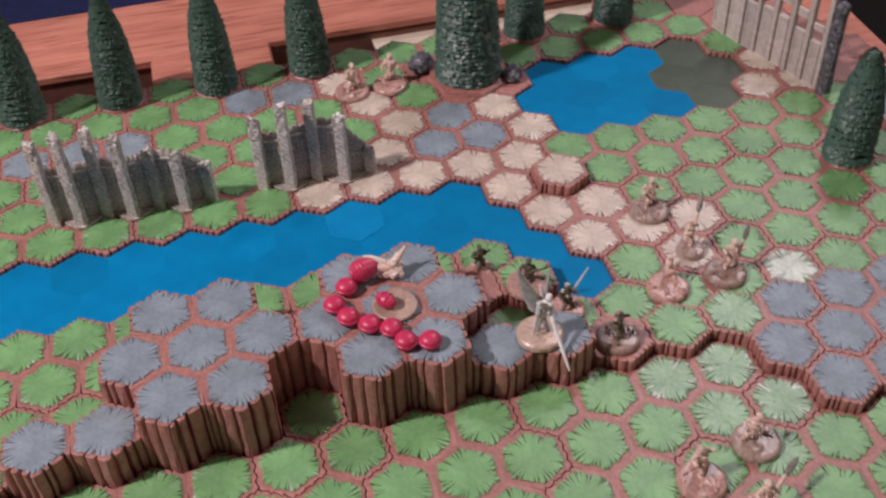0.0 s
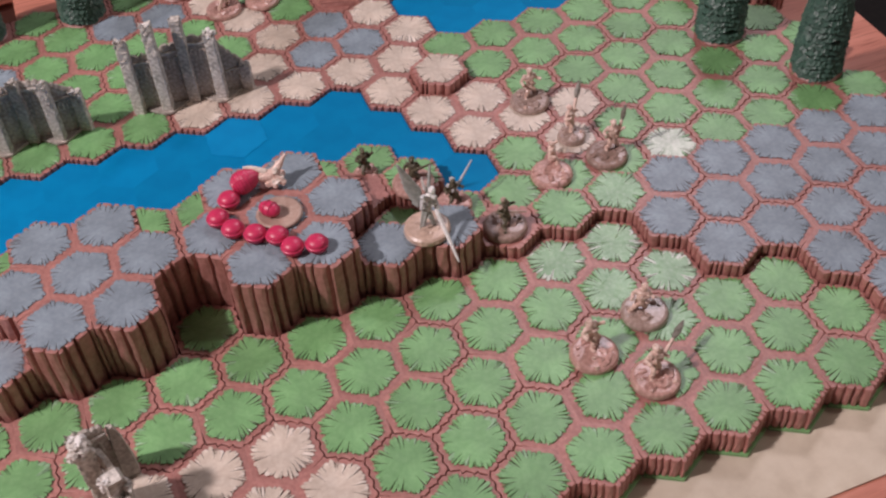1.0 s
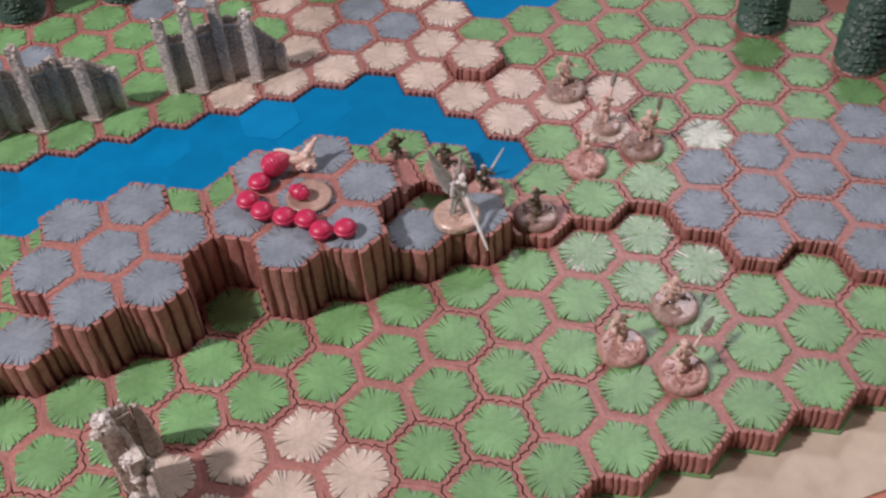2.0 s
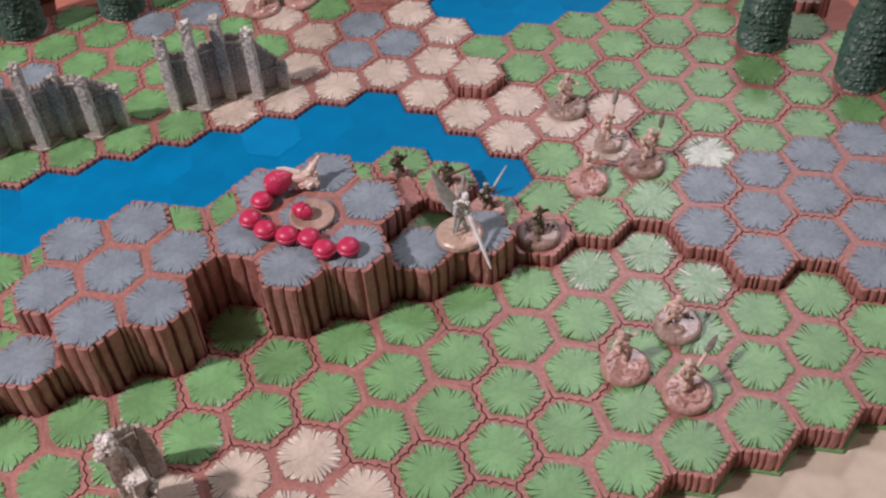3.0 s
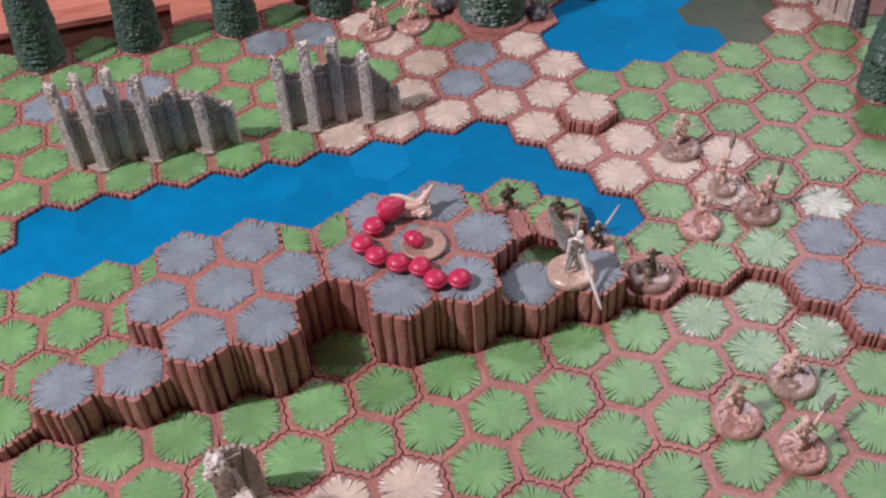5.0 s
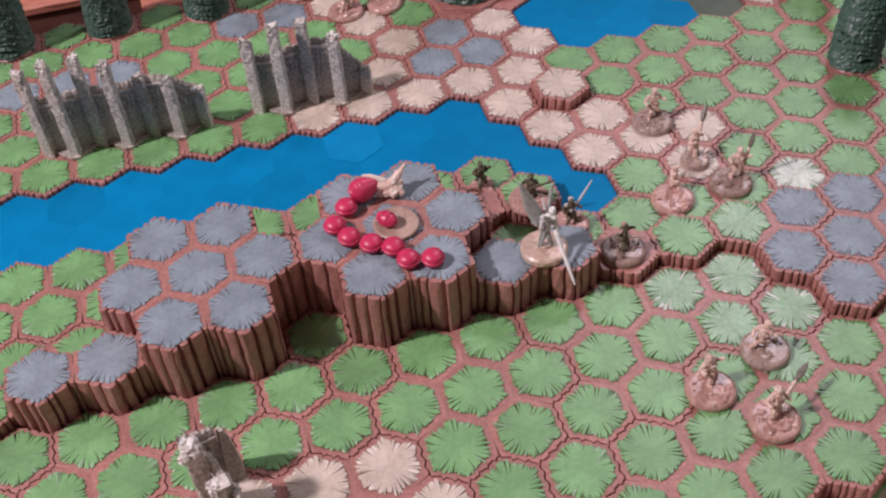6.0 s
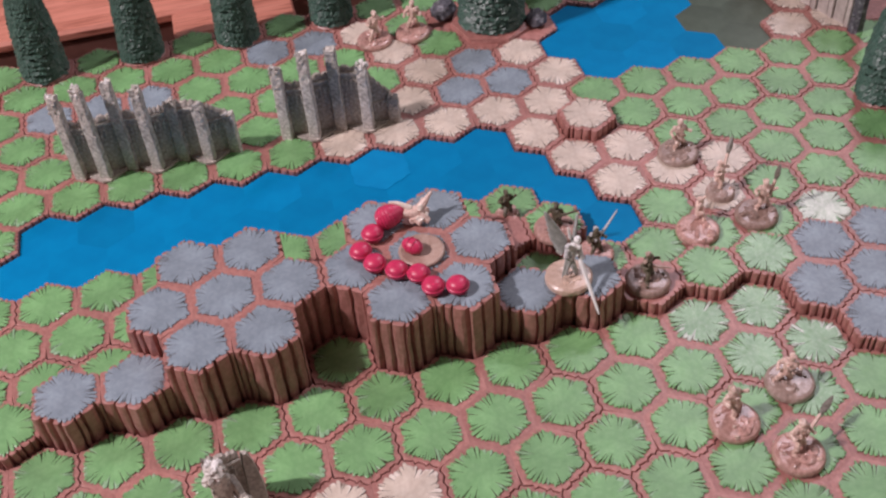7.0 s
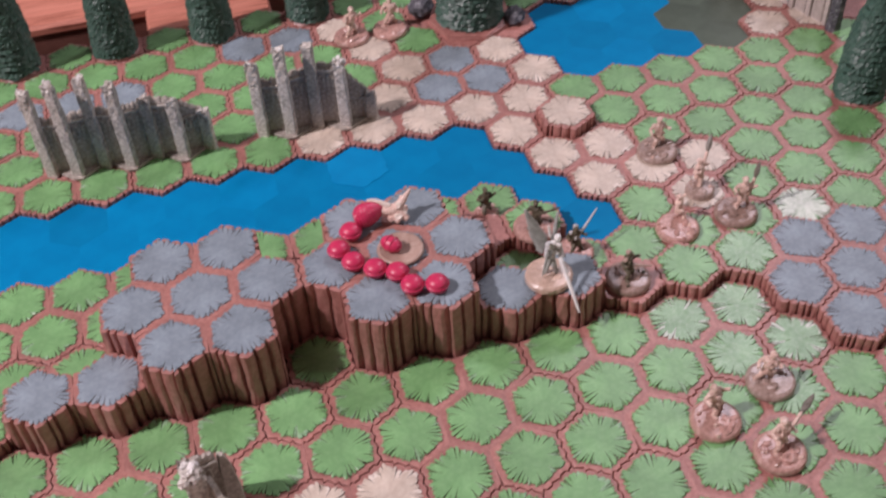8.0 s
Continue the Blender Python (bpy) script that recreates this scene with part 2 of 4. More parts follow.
FLOOR = TABLE - 0.74
tagged(slab("floor", (-2.2, -2.2, FLOOR - 0.05), (2.2, 2.4, FLOOR), carpet), "dark brown carpeted floor of the room", "floor", kind="structure")
tagged(slab("ceiling", (-2.2, -2.2, FLOOR + 2.95), (2.2, 2.4, FLOOR + 3.0), plaster), "plain painted ceiling over the table", "ceiling", kind="structure")
for wall_name, lo, hi in (("wall_north", (-2.2, 2.4, FLOOR), (2.2, 2.5, FLOOR + 2.95)), ("wall_south", (-2.2, -2.3, FLOOR), (2.2, -2.2, FLOOR + 2.95)),
                          ("wall_east", (2.2, -2.2, FLOOR), (2.3, 2.4, FLOOR + 2.95)), ("wall_west", (-2.3, -2.2, FLOOR), (-2.2, 2.4, FLOOR + 2.95))):
    tagged(slab(wall_name, lo, hi, dark_plaster), "plain dim painted wall of the room", "wall", kind="structure")


def build_table():
    t = empty("wooden_table", (0, 0, FLOOR))
    d = TABLE - FLOOR
    b = Build()
    b.box((-0.75, -0.50, d - 0.028), (0.508, 0.519, d), 0, 0.003)
    part("tabletop", b.mesh("tabletop", [wood]), t)
    for x in (-0.69, 0.445):
        for y in (-0.44, 0.45):
            b = Build()
            b.lathe([(0.022, 0.0), (0.026, 0.05), (0.03, 0.6), (0.034, d - 0.03)], 12)
            part("leg", b.mesh("table_leg", [wood], True), t, (x, y, 0))
    tagged(t, "reddish-brown wooden table under the game board", "table")


build_table()


def build_bench():
    t = empty("wooden_bench", (0, 0, FLOOR))
    d = -FLOOR
    b = Build()
    b.box((-0.82, 0.564, d - 0.012), (0.500, 0.680, d), 0, 0.003)
    part("seat_board", b.mesh("seat_board", [wood]), t)
    b = Build()
    b.box((-0.217, 0.5195, d - 0.026), (-0.098, 0.5635, d - 0.001), 0, 0.002)
    part("bridge_block", b.mesh("bridge_block", [wood]), t, label="short reddish wooden block")
    b = Build()
    b.box((-0.80, 0.5660, d - 0.16), (0.48, 0.588, d - 0.0125), 0, 0.002)
    part("apron", b.mesh("apron", [dark_wood]), t, label="dark brown wooden apron board")
    for x in (-0.76, 0.46):
        b = Build()
        b.box((x - 0.02, 0.60, 0), (x + 0.02, 0.65, d - 0.012), 0, 0.003)
        part("leg", b.mesh("bench_leg", [wood]), t)
    tagged(t, "reddish-brown wooden bench standing close behind the table", "bench")


build_bench()
p = slab("cream_sheet", (-0.34, -0.185, TABLE + 0.0004), (0.335, 0.10, TABLE + 0.0018), cream)
tagged(p, "large cream paper sheet lying under the tiles", "paper sheet")
p = slab("cream_card", (0.008, 0.40, TABLE + 0.0004), (0.258, 0.582, TABLE + 0.0016), cream)
tagged(p, "pale cream card sticking out behind the tiles", "paper sheet")
b = Build()
b.box((-1.6, 0.95, 0.0), (-0.05, 1.9, 0.42), 0, 0.06)
tagged(part("blue_cushion_seat", b.mesh("blue_cushion_seat", [blue_cloth]), None, (0, 0, FLOOR)), "dark blue cloth seat standing behind the table", "seat")


# ---- terrain ----
# rows of the hex map: first column, kind of each cell, level of each cell
# G grass, R rock, S sand, W water, M swamp, B bare, . nothing
TERRAIN = {
    -14: (-1, "BGG", "000"),
    -13: (-15, "GBGBGBGBGGGBBGBGBB", "000000000000000000"),
    -12: (-14, "GGGGGRRSGBBGGGGGBB", "000000000000000000"),
    -11: (-14, "GRRRGGGGSGBBWWWMGBB", "0000000000000000000"),
    -10: (-14, "GGGGGGGGGSRSWWWMMSBB", "00000000000000000000"),
    -9: (-13, "GGBBBGBBSRRSWWWMSSB", "0000000000000000000"),
    -8: (-13, "GGGGGGGSSSSSGGGGGGGR", "00000000000000000001"),
    -7: (-12, "GWWWWWWWWWSSGGGGGGR", "0000000000010000001"),
    -6: (-12, "GWWWWWWWWWWSSGGGGGG", "0000000000000000000"),
    -5: (-12, "GGGGGGGGGGGWSSSGGGGG", "00000000000000000000"),
    -4: (-11, "GGGGRRBRRBGWGSGGGGG", "0000550551100000000"),
    -3: (-11, "GGGGRRRRRRGGGGGGGGGG", "00005555550000000000"),
    -2: (-10, "GGRRRRGRRRRBGRRRRRR", "0133550553311111111"),
    -1: (-9, "GGGGGGGGGGGGGRRRRRR", "0000000000000111111"),
    0: (-8, "GGGGGGGGGGGGGRRRRR", "000000000000011111"),
    1: (-6, "GGSSSGGGGGGGGRRR", "0000000000000111"),
    2: (-5, "GSSSSGGGGGGGGRR", "000000000000011"),
    3: (-4, "SSSGGGGGGGGGG", "0000000000000"),
}
CELLS = {}
for row, (first, kinds, levels) in TERRAIN.items():
    for i, (k, l) in enumerate(zip(kinds, levels)):
        if k != ".":
            CELLS[(first + i, row)] = (k, int(l))

# moulded tiles of several hexes: cells of one tile share a number, the rest by patches
TILE = {}
for n, cells in enumerate((
        "0,-1 1,-1 1,0 2,0 2,-1 3,-1 1,1 2,1 3,0", "-1,-1 -2,-1 -1,0 -2,0 0,0 0,1 -1,1", "1,2", "4,0", "-3,-1 -3,0 -4,0",
        "-4,-1", "7,2 8,3 8,2", "0,2 0,3 -1,3", "-5,-1 -6,-1 -7,-1 -6,0 -7,0", "3,1 4,1 5,1 6,1 5,2 6,2 4,2 3,2 2,2 2,3 3,3 4,3 5,3 6,3 7,3",
        "-6,-2 -5,-2 -7,-3 -6,-3 -5,-3 -7,-4 -6,-4", "-3,-2 -2,-2 -4,-3 -3,-3 -2,-3 -4,-4 -3,-4", "-8,-2 -7,-2", "4,-3", "3,-4", "-2,-5", "-1,-7")):
    for c in cells.split():
        q, r = map(int, c.split(","))
        TILE[(q, r)] = n + 1


def tile_of(q, r):
    k, l = CELLS[(q, r)]
    n = TILE.get((q, r))
    return (k, l, n) if n else (k, l, "patch", (q + 40 + (r // 3)) // 4, r // 3)


SIDES = [(1, 0), (0, -1), (-1, -1), (-1, 0), (0, 1), (1, 1)]  # neighbours at 0, 60, ... 300 degrees


def seam_wave(s, t):
    """The line of the crack between two tiles, the same seen from either side."""
    if s >= 3:
        return -seam_wave(s - 3, 1 - t)
    return 0.0008 * math.sin(t * 2 * math.pi * (3 + s % 2) + s * 1.3) + 0.0006 * math.sin(t * 2 * math.pi * 7 + s * 2.1)


def cell_mesh(mask, depth, seed):
    """A hex prism. Sides: 0 inside a tile, 1 a crack against another tile, 2 a free edge with deep uneven flutes."""
    rnd = random.Random(seed)
    ring, fine = [], 0.62 if depth < 2.5 * H else 1.0
    for s in range(6):
        a0, a1 = math.radians(60 * s - 30), math.radians(60 * s + 30)
        p0, p1 = Vector((R * math.cos(a0), R * math.sin(a0))), Vector((R * math.cos(a1), R * math.sin(a1)))
        out = Vector((math.cos(math.radians(60 * s)), math.sin(math.radians(60 * s))))
        if mask[s] == 2:
            t = 0.0
            while t < 0.97:
                wide = rnd.uniform(0.10, 0.34) * fine
                for f, deep in ((0.0, 0.0006), (0.25, 0.0001), (0.7, 0.0), (1.0, 0.0006)):
                    if t + wide * f < 0.985:
                        ring.append((p0.lerp(p1, t + wide * f) - out * (0.0004 + deep * rnd.uniform(0.6, 1.4)), 1.0))
                t += wide
                gap = rnd.uniform(0.06, 0.15) * fine
                for f in (0.35, 0.75):
                    if t + gap * f < 0.985:
                        ring.append((p0.lerp(p1, t + gap * f) - out * rnd.uniform(0.0028, 0.0058) * fine, 1.0))
                t += gap
        elif mask[s] == 1:
            for k in range(14):
                t = k / 14
                ring.append((p0.lerp(p1, t) + out * (seam_wave(s, t) - 0.00042), 0.0))
        else:
            before = mask[(s + 5) % 6]
            for k in range(2):
                ring.append((p0.lerp(p1, k / 2), -1.0 if k or not before else 0.0))
    n = len(ring)
    top, step, edge, low, foot = [], [], [], [], []
    for p, free in ring:
        j = rnd.uniform(-0.0003, 0.0003) * (1 if free > 0 else 0.3)
        pad = rnd.uniform(-0.006, 0.006)
        inner = p * ((0.970 - 0.016 * rnd.random()) if free > 0 else 0.975 if free == 0 else 0.90 + pad)
        mid = p * (0.985 if free >= 0 else 0.965 + pad)
        drop = -0.0001
        top.append((inner.x, inner.y, 0.0))
        step.append((mid.x, mid.y, drop))
        edge.append((p.x * 0.996, p.y * 0.996, drop - 0.0003 + j) if free >= 0 else (p.x, p.y, drop))
        low.append((p.x, p.y, -0.0016))
        foot.append((p.x, p.y, -depth))
    levels = [foot]
    for k in range(int(depth / H) - 1, 0, -1):
        sway = rnd.uniform(-0.0007, 0.0007)
        levels.append([(p.x - p.y / R * sway * free + rnd.uniform(-0.0003, 0.0003) * free, p.y + p.x / R * sway * free + rnd.uniform(-0.0003, 0.0003) * free, -k * H)
                       if free > 0 else (p.x, p.y, -k * H) for p, free in ring])
    b = Build()
    b.rings(levels + [low, edge, step, top], 0, None, False)
    b.add(top, [tuple(range(n))], 0)
    return b.mesh("hex_cell", [brown])


def hex_reach(a):
    return 0.5 * S / math.cos((a + math.pi / 6) % (math.pi / 3) - math.pi / 6)


def turf_mesh(mat, seed, spikes, reach, ragged, lift, long, streak=None, share=0.0):
    """A low painted pad with a ragged rim. Thin V-shaped cuts run in from the rim and show bare plastic, darkened to
    paint in their shade.
    ragged: how far the tips stray; long: how far the longest cuts reach towards the middle;
    streak: the paint of a share of the blades."""
    rnd = random.Random(seed)
    widths = [rnd.uniform(0.35, 1.7) for _ in range(spikes)]
    whole = sum(widths)
    starts, a = [], 0.0
    for w in widths:
        starts.append(a)
        a += 2 * math.pi * w / whole
    starts.append(2 * math.pi)
    depth = [0.90 - long * rnd.random() ** 1.7 for _ in range(spikes)]
    gap = [rnd.uniform(0.008, 0.020) + 0.024 * (1 - d) for d in depth]
    tips = [rnd.uniform(1 - ragged, 1.05) for _ in range(spikes)]
    notch = [rnd.uniform(0.86, 0.93) - 0.3 * ragged for _ in range(spikes)]
    rows = [[] for _ in range(4)]
    for i in range(spikes):
        a0, a1 = starts[i], starts[i + 1]
        before = (i - 1) % spikes
        mid, lean = (a0 + a1) / 2, rnd.uniform(-0.25, 0.25) * (a1 - a0)
        rise = rnd.uniform(-0.06, 0.06) * lift
        d0, d1 = depth[before], depth[i]
        dm = max(d0, d1)
        for k, (ang, d, g) in enumerate(((a0, d0, gap[before]), (mid, dm, 0.0), (a1, d1, -gap[i]), (a1, d1, 0.0))):
            for row in range(4):
                f = (0.40, d, (d + 1) / 2, 1.0)[row]
                turn = ang + (0, g * 0.12, g * 0.55, g)[row] + (lean * 0.5 if row == 3 and k == 1 else 0)
                r = hex_reach(turn) * reach * f
                z = lift * (1.0, 1.0, 0.93, 0.50)[row] + rise * (0, 0.2, 0.8, 1.0)[row]
                if row == 3:
                    r *= tips[i] * (0.95, 1.0, 0.95, 1.0)[k]
                if k == 3:
                    z = lift * (1.0, 0.97, 0.10, 0.02)[row]
                    r *= (1, 1, 0.99, notch[i])[row]
                rows[row].append((r * math.cos(turn), r * math.sin(turn), z + 0.0001))
    n = spikes * 4
    verts = [p for row in rows for p in row] + [(0, 0, lift + 0.0001)]
    faces, slots, soft = [], [], []
    brushed = [rnd.random() < share for _ in range(spikes)]
    for row in range(3):
        for i in range(n):
            j = (i + 1) % n
            faces.append(((row + 1) * n + i, (row + 1) * n + j, row * n + j, row * n + i))
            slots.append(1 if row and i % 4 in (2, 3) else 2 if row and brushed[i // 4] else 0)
            soft.append(False)
    faces += [(i, (i + 1) % n, 4 * n) for i in range(n)]
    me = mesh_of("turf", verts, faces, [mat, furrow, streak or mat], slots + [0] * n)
    me.polygons.foreach_set("use_smooth", soft + [True] * n)
    return me


def flat_cell(mat, scallop=0.0):
    """A thin water hex; a scalloped one lies a hair proud of the others."""
    b = Build()
    edge = []
    for s in range(6):
        a, c = [Vector((R * math.cos(math.radians(60 * k + 30)), R * math.sin(math.radians(60 * k + 30)))) for k in (s, s + 1)]
        for k in range(8 if scallop else 1):
            p = a.lerp(c, k / 8)
            edge.append(p + p.normalized() * scallop * abs(math.sin(k * math.pi / 4 + s)))
    b.rings([[(p.x, p.y, z) for p in edge] for z in (-0.004, -0.001, 0.0004 if scallop else 0.0)])
    return b.mesh("water_hex", [mat])


# Hexes on the right whose turf has the lamp's glare painted in.
GLARE_HEXES = {(4, -3): turf_mesh(pale_grass, 71, 52, 0.88, 0.10, 0.0012, 0.60, glare_grass, 0.30)}
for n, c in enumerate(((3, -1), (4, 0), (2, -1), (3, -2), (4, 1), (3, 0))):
    GLARE_HEXES[c] = turf_mesh(glare_grass, 80 + n, 50, 0.88, 0.09, 0.0011, 0.55, pale_grass if n < 3 else grass, 0.35)
TURFS = {
    # A share of the green blades is paler, as painted-in glints.
    "G": [turf_mesh(grass, 10 + i, 48 + 2 * i, 0.875, 0.075, 0.0011, 0.48, glare_grass, 0.10 + 0.05 * (i % 3)) for i in range(7)],
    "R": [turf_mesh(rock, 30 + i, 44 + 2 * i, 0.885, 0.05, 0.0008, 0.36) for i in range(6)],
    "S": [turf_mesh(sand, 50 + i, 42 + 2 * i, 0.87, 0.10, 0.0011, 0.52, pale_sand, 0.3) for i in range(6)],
}
WATER_Z = -0.0034
water_mesh, swamp_mesh, light_water_mesh = flat_cell(water_blue), flat_cell(swamp), flat_cell(pale_water, 0.0014)
LABELS = {"G": ("grass_tile", "brown plastic board tile with painted green grass hexes"), "R": ("rock_tile", "brown plastic board tile with grey rock hexes"),
          "S": ("sand_tile", "brown plastic board tile with pale sand hexes"), "B": ("bare_tile", "bare brown plastic board tile under scenery"),
          "W": ("water_tile", "bright blue plastic water tile between the banks"), "M": ("swamp_tile", "dull olive swamp tile beside the blue water")}
tiles, meshes = {}, {}
for (q, r), (k, l) in sorted(CELLS.items()):
    key = tile_of(q, r)
    z = WATER_Z if k in "WM" else l * H
    if key not in tiles:
        ob = empty(LABELS[k][0], cell_at(q, r, z))
        label = LABELS[k][1]
        if l >= 3:
            label = "tall stacked brown board tiles with grey rock tops"
        tiles[key] = tagged(ob, label, "board tile", "tiles of the game board")
    home = tiles[key]
    x0, y0, _ = home.matrix_world.translation
    x, y, _ = cell_at(q, r)
    rnd = random.Random(q * 131 + r * 17)
    at = (x - x0, y - y0, 0)
    if k in "WM":
        part("water_hex" if k == "W" else "swamp_hex", (light_water_mesh if (q, r) == (-5, -7) else water_mesh) if k == "W" else swamp_mesh, home, at)
        continue
    mask = []
    for dq, dr in SIDES:
        o = (q + dq, r + dr)
        if o not in CELLS or CELLS[o][0] in "WM" or CELLS[o][1] < l:
            mask.append(2)
        else:
            mask.append(0 if tile_of(*o) == key else 1)
    depth = (l + 1) * H + (H if any((q + dq, r + dr) not in CELLS for dq, dr in SIDES) else 0)
    mkey = (tuple(mask), round(depth, 5), rnd.randrange(4))
    if mkey not in meshes:
        meshes[mkey] = cell_mesh(mask, depth, len(meshes))
    cell = part("hex_cell", meshes[mkey], home, at)
    if k in TURFS:
        part("turf", GLARE_HEXES.get((q, r), rnd.choice(TURFS[k])), cell, (0, 0, 0.0), 60 * rnd.randrange(6))


# a lower green layer peeps out under the front edge
under = empty("green_base_tile", (0, 0, TABLE + 0.0018))
bb = Build()
bb.rings([[(R * f * math.cos(math.radians(60 * s + 30)), R * f * math.sin(math.radians(60 * s + 30)), z) for s in range(6)] for z, f in ((0.0, 0.96), (0.0022, 0.96), (0.0026, 0.94))])
plate = bb.mesh("green_hex", [grass])
for q, r in ((2, 3), (3, 3), (4, 3), (5, 3), (6, 3), (7, 3), (8, 3)):
    x, y, _ = cell_at(q, r)
    part("green_hex", plate, under, (x + 0.001, y - 0.0022, 0))
tagged(under, "low green board tile under the front edge", "board tile")


# ---- ruins ----
def ruin_mesh_post(height, seed, wide=0.0047, rubble=8):
    """A square post with worn edges, chips along its length and a crumbled head."""
    rnd = random.Random(seed)
    b = Build()
    rows, levels = [], 15
    deep = wide * (0.68 if rubble < 9 else 1.0)
    for k in range(levels):
        f = k / (levels - 1)
        w, d = wide * (1 - 0.07 * f), deep * (1 - 0.05 * f)
        rough = (0.00022 if f < 0.7 else 0.0005) * (1 if rubble < 9 else 2.4)
        base = [(-w, -d * 0.8), (-w * 0.8, -d), (0, -d * 1.03), (w * 0.8, -d), (w, -d * 0.8), (w, d * 0.8), (w * 0.8, d), (-w * 0.8, d), (-w, d * 0.8)]
        head = rnd.uniform(-0.0015, 0.0015)
        rows.append([(x + rnd.uniform(-rough, rough), y + rnd.uniform(-rough, rough), height * f + (head + rnd.uniform(-0.003, 0.003) if k == levels - 1 else 0)) for x, y in base])
    b.rings(rows)
    for k in range(rubble):
        f = 1 if rubble < 9 else 1.3
        b.ball((rnd.uniform(-wide, wide) * 0.8 * f, rnd.uniform(-deep, deep) * 0.8 * f, height + rnd.uniform(-0.006 * f ** 3, 0.0015)), rnd.uniform(0.0010, 0.0023) * (f if rubble < 9 else 1.55), 1 if rnd.random() < 0.7 else 0, 6, rnd, 0.4)
    for k in range(rubble * 3):
        z = height * (1 - 0.55 * rnd.random() ** 1.6)
        b.ball((rnd.uniform(-wide, wide) * 0.95, -deep * rnd.uniform(0.85, 1.0), z), (rnd.uniform(0.0006, 0.0014), 0.0006, rnd.uniform(0.0006, 0.0016)), 0, 5, rnd, 0.4)
    return b.mesh("post", [post_stone, chalk])


def ruin_panel(width, h0, h1, seed):
    """A wall panel with a broken top, a string course and two small blind arches."""
    rnd = random.Random(seed)
    b = Build()
    n = 12
    front = []
    for i in range(n + 1):
        x = width * (i / n - 0.5)
        front.append((x, h0 + (h1 - h0) * i / n + rnd.uniform(-0.0020, 0.0016)))
    v, f = [], []
    for x, z in front:
        push = rnd.uniform(-0.0003, 0.0003)
        v += [(x, -0.0022 + push, 0), (x, -0.0022 - push, z * 0.5), (x, -0.0022 + push, z * 0.95), (x, -0.0012, z), (x, 0.0014, z), (x, 0.0022, z * 0.97), (x, 0.0022, 0)]
    for i in range(n):
        for k in range(6):
            f.append((i * 7 + k, (i + 1) * 7 + k, (i + 1) * 7 + k + 1, i * 7 + k + 1))
    f += [tuple(range(6, -1, -1)), tuple(n * 7 + k for k in range(7))]
    b.add(v, f)
    low = min(h0, h1)
    for x in (-0.0036, 0.0036):
        z0, z1, r = low * 0.64, low * 0.78, 0.0020
        for side in (-1, 1):
            b.box((x + side * r - 0.0005, -0.0034, z0), (x + side * r + 0.0005, -0.0016, z1), 1, 0.0002)
        ring = [(x + r * math.cos(t * math.pi / 5), -0.0025, z1 + r * math.sin(t * math.pi / 5)) for t in range(6)]
        for p, q in zip(ring, ring[1:]):
            b.limb(p, q, 0.0007, 0.0007, 1, 5)
    b.box((-width / 2, -0.0036, low * 0.885), (width / 2, -0.0018, low * 0.925), 1, 0.0004)
    for _ in range(5):
        b.ball((rnd.uniform(-0.45, 0.45) * width, -0.0022, rnd.uniform(0.05, 0.6) * low), (rnd.uniform(0.001, 0.0025), 0.0005, rnd.uniform(0.0008, 0.002)), 0, 5, rnd, 0.3)
    return b.mesh("panel", [stone, post_stone])


def build_ruin(at, turn, heights, walls, step, label, zig=0.0035, wing=None, wide=0.0047, twist=-24):
    ruin = empty("ruin_wall", at, turn)
    for i, h in enumerate(heights):
        y = -zig if i % 2 else zig
        if h:
            part("post", ruin_mesh_post(h, i + int(at[0] * 900), wide, 8 if wide < 0.005 else 20), ruin, (i * step, y, 0), twist + (i * 7) % 5)
        if i < len(walls):
            ang = 0.5 * math.degrees(math.atan2((-2 * zig if not i % 2 else 2 * zig), step))
            part("panel", ruin_panel(step * 1.04, walls[i][0], walls[i][1], i * 7 + 3), ruin, ((i + 0.5) * step, 0.0055, 0), ang)
        if h and i % 2 and wide < 0.005:
            b = Build()
            lo, hi = -zig - wide * 1.25, zig + wide * 0.2
            b.rings([[(-step * 0.9 * g, hi, z), (-wide * 0.7 * g, lo, z), (wide * 0.7 * g, lo, z), (step * 0.9 * g, hi, z)] for z, g in ((0.0, 1.0), (0.0016, 1.0), (0.0021, 0.95))])
            part("foot_plate", b.mesh("foot_plate", [stone]), ruin, (i * step, 0, 0.0011))
    if wing:
        width, h0, h1, x, y, ang = wing
        part("panel", ruin_panel(width, h0, h1, 77), ruin, (x, y, 0), ang)
        b = Build()
        rnd = random.Random(6)
        rows = []
        for z, g in ((0.0, 1.2), (0.012, 1.1), (0.024, 1.0), (0.033, 0.85), (0.041, 0.65), (0.047, 0.35)):
            rows.append([(width / 2 + 0.003 + g * px + rnd.uniform(-0.0006, 0.0006), g * py + rnd.uniform(-0.0006, 0.0006), z) for px, py in ((-0.0035, -0.005), (0.0045, -0.0055), (0.006, 0.0), (0.0045, 0.005), (-0.0035, 0.005))])
        b.rings(rows)
        part("buttress", b.mesh("buttress", [stone]), ruin, (x, y, 0), ang)
    tagged(ruin, label, "ruin wall", "grey ruins on the board")


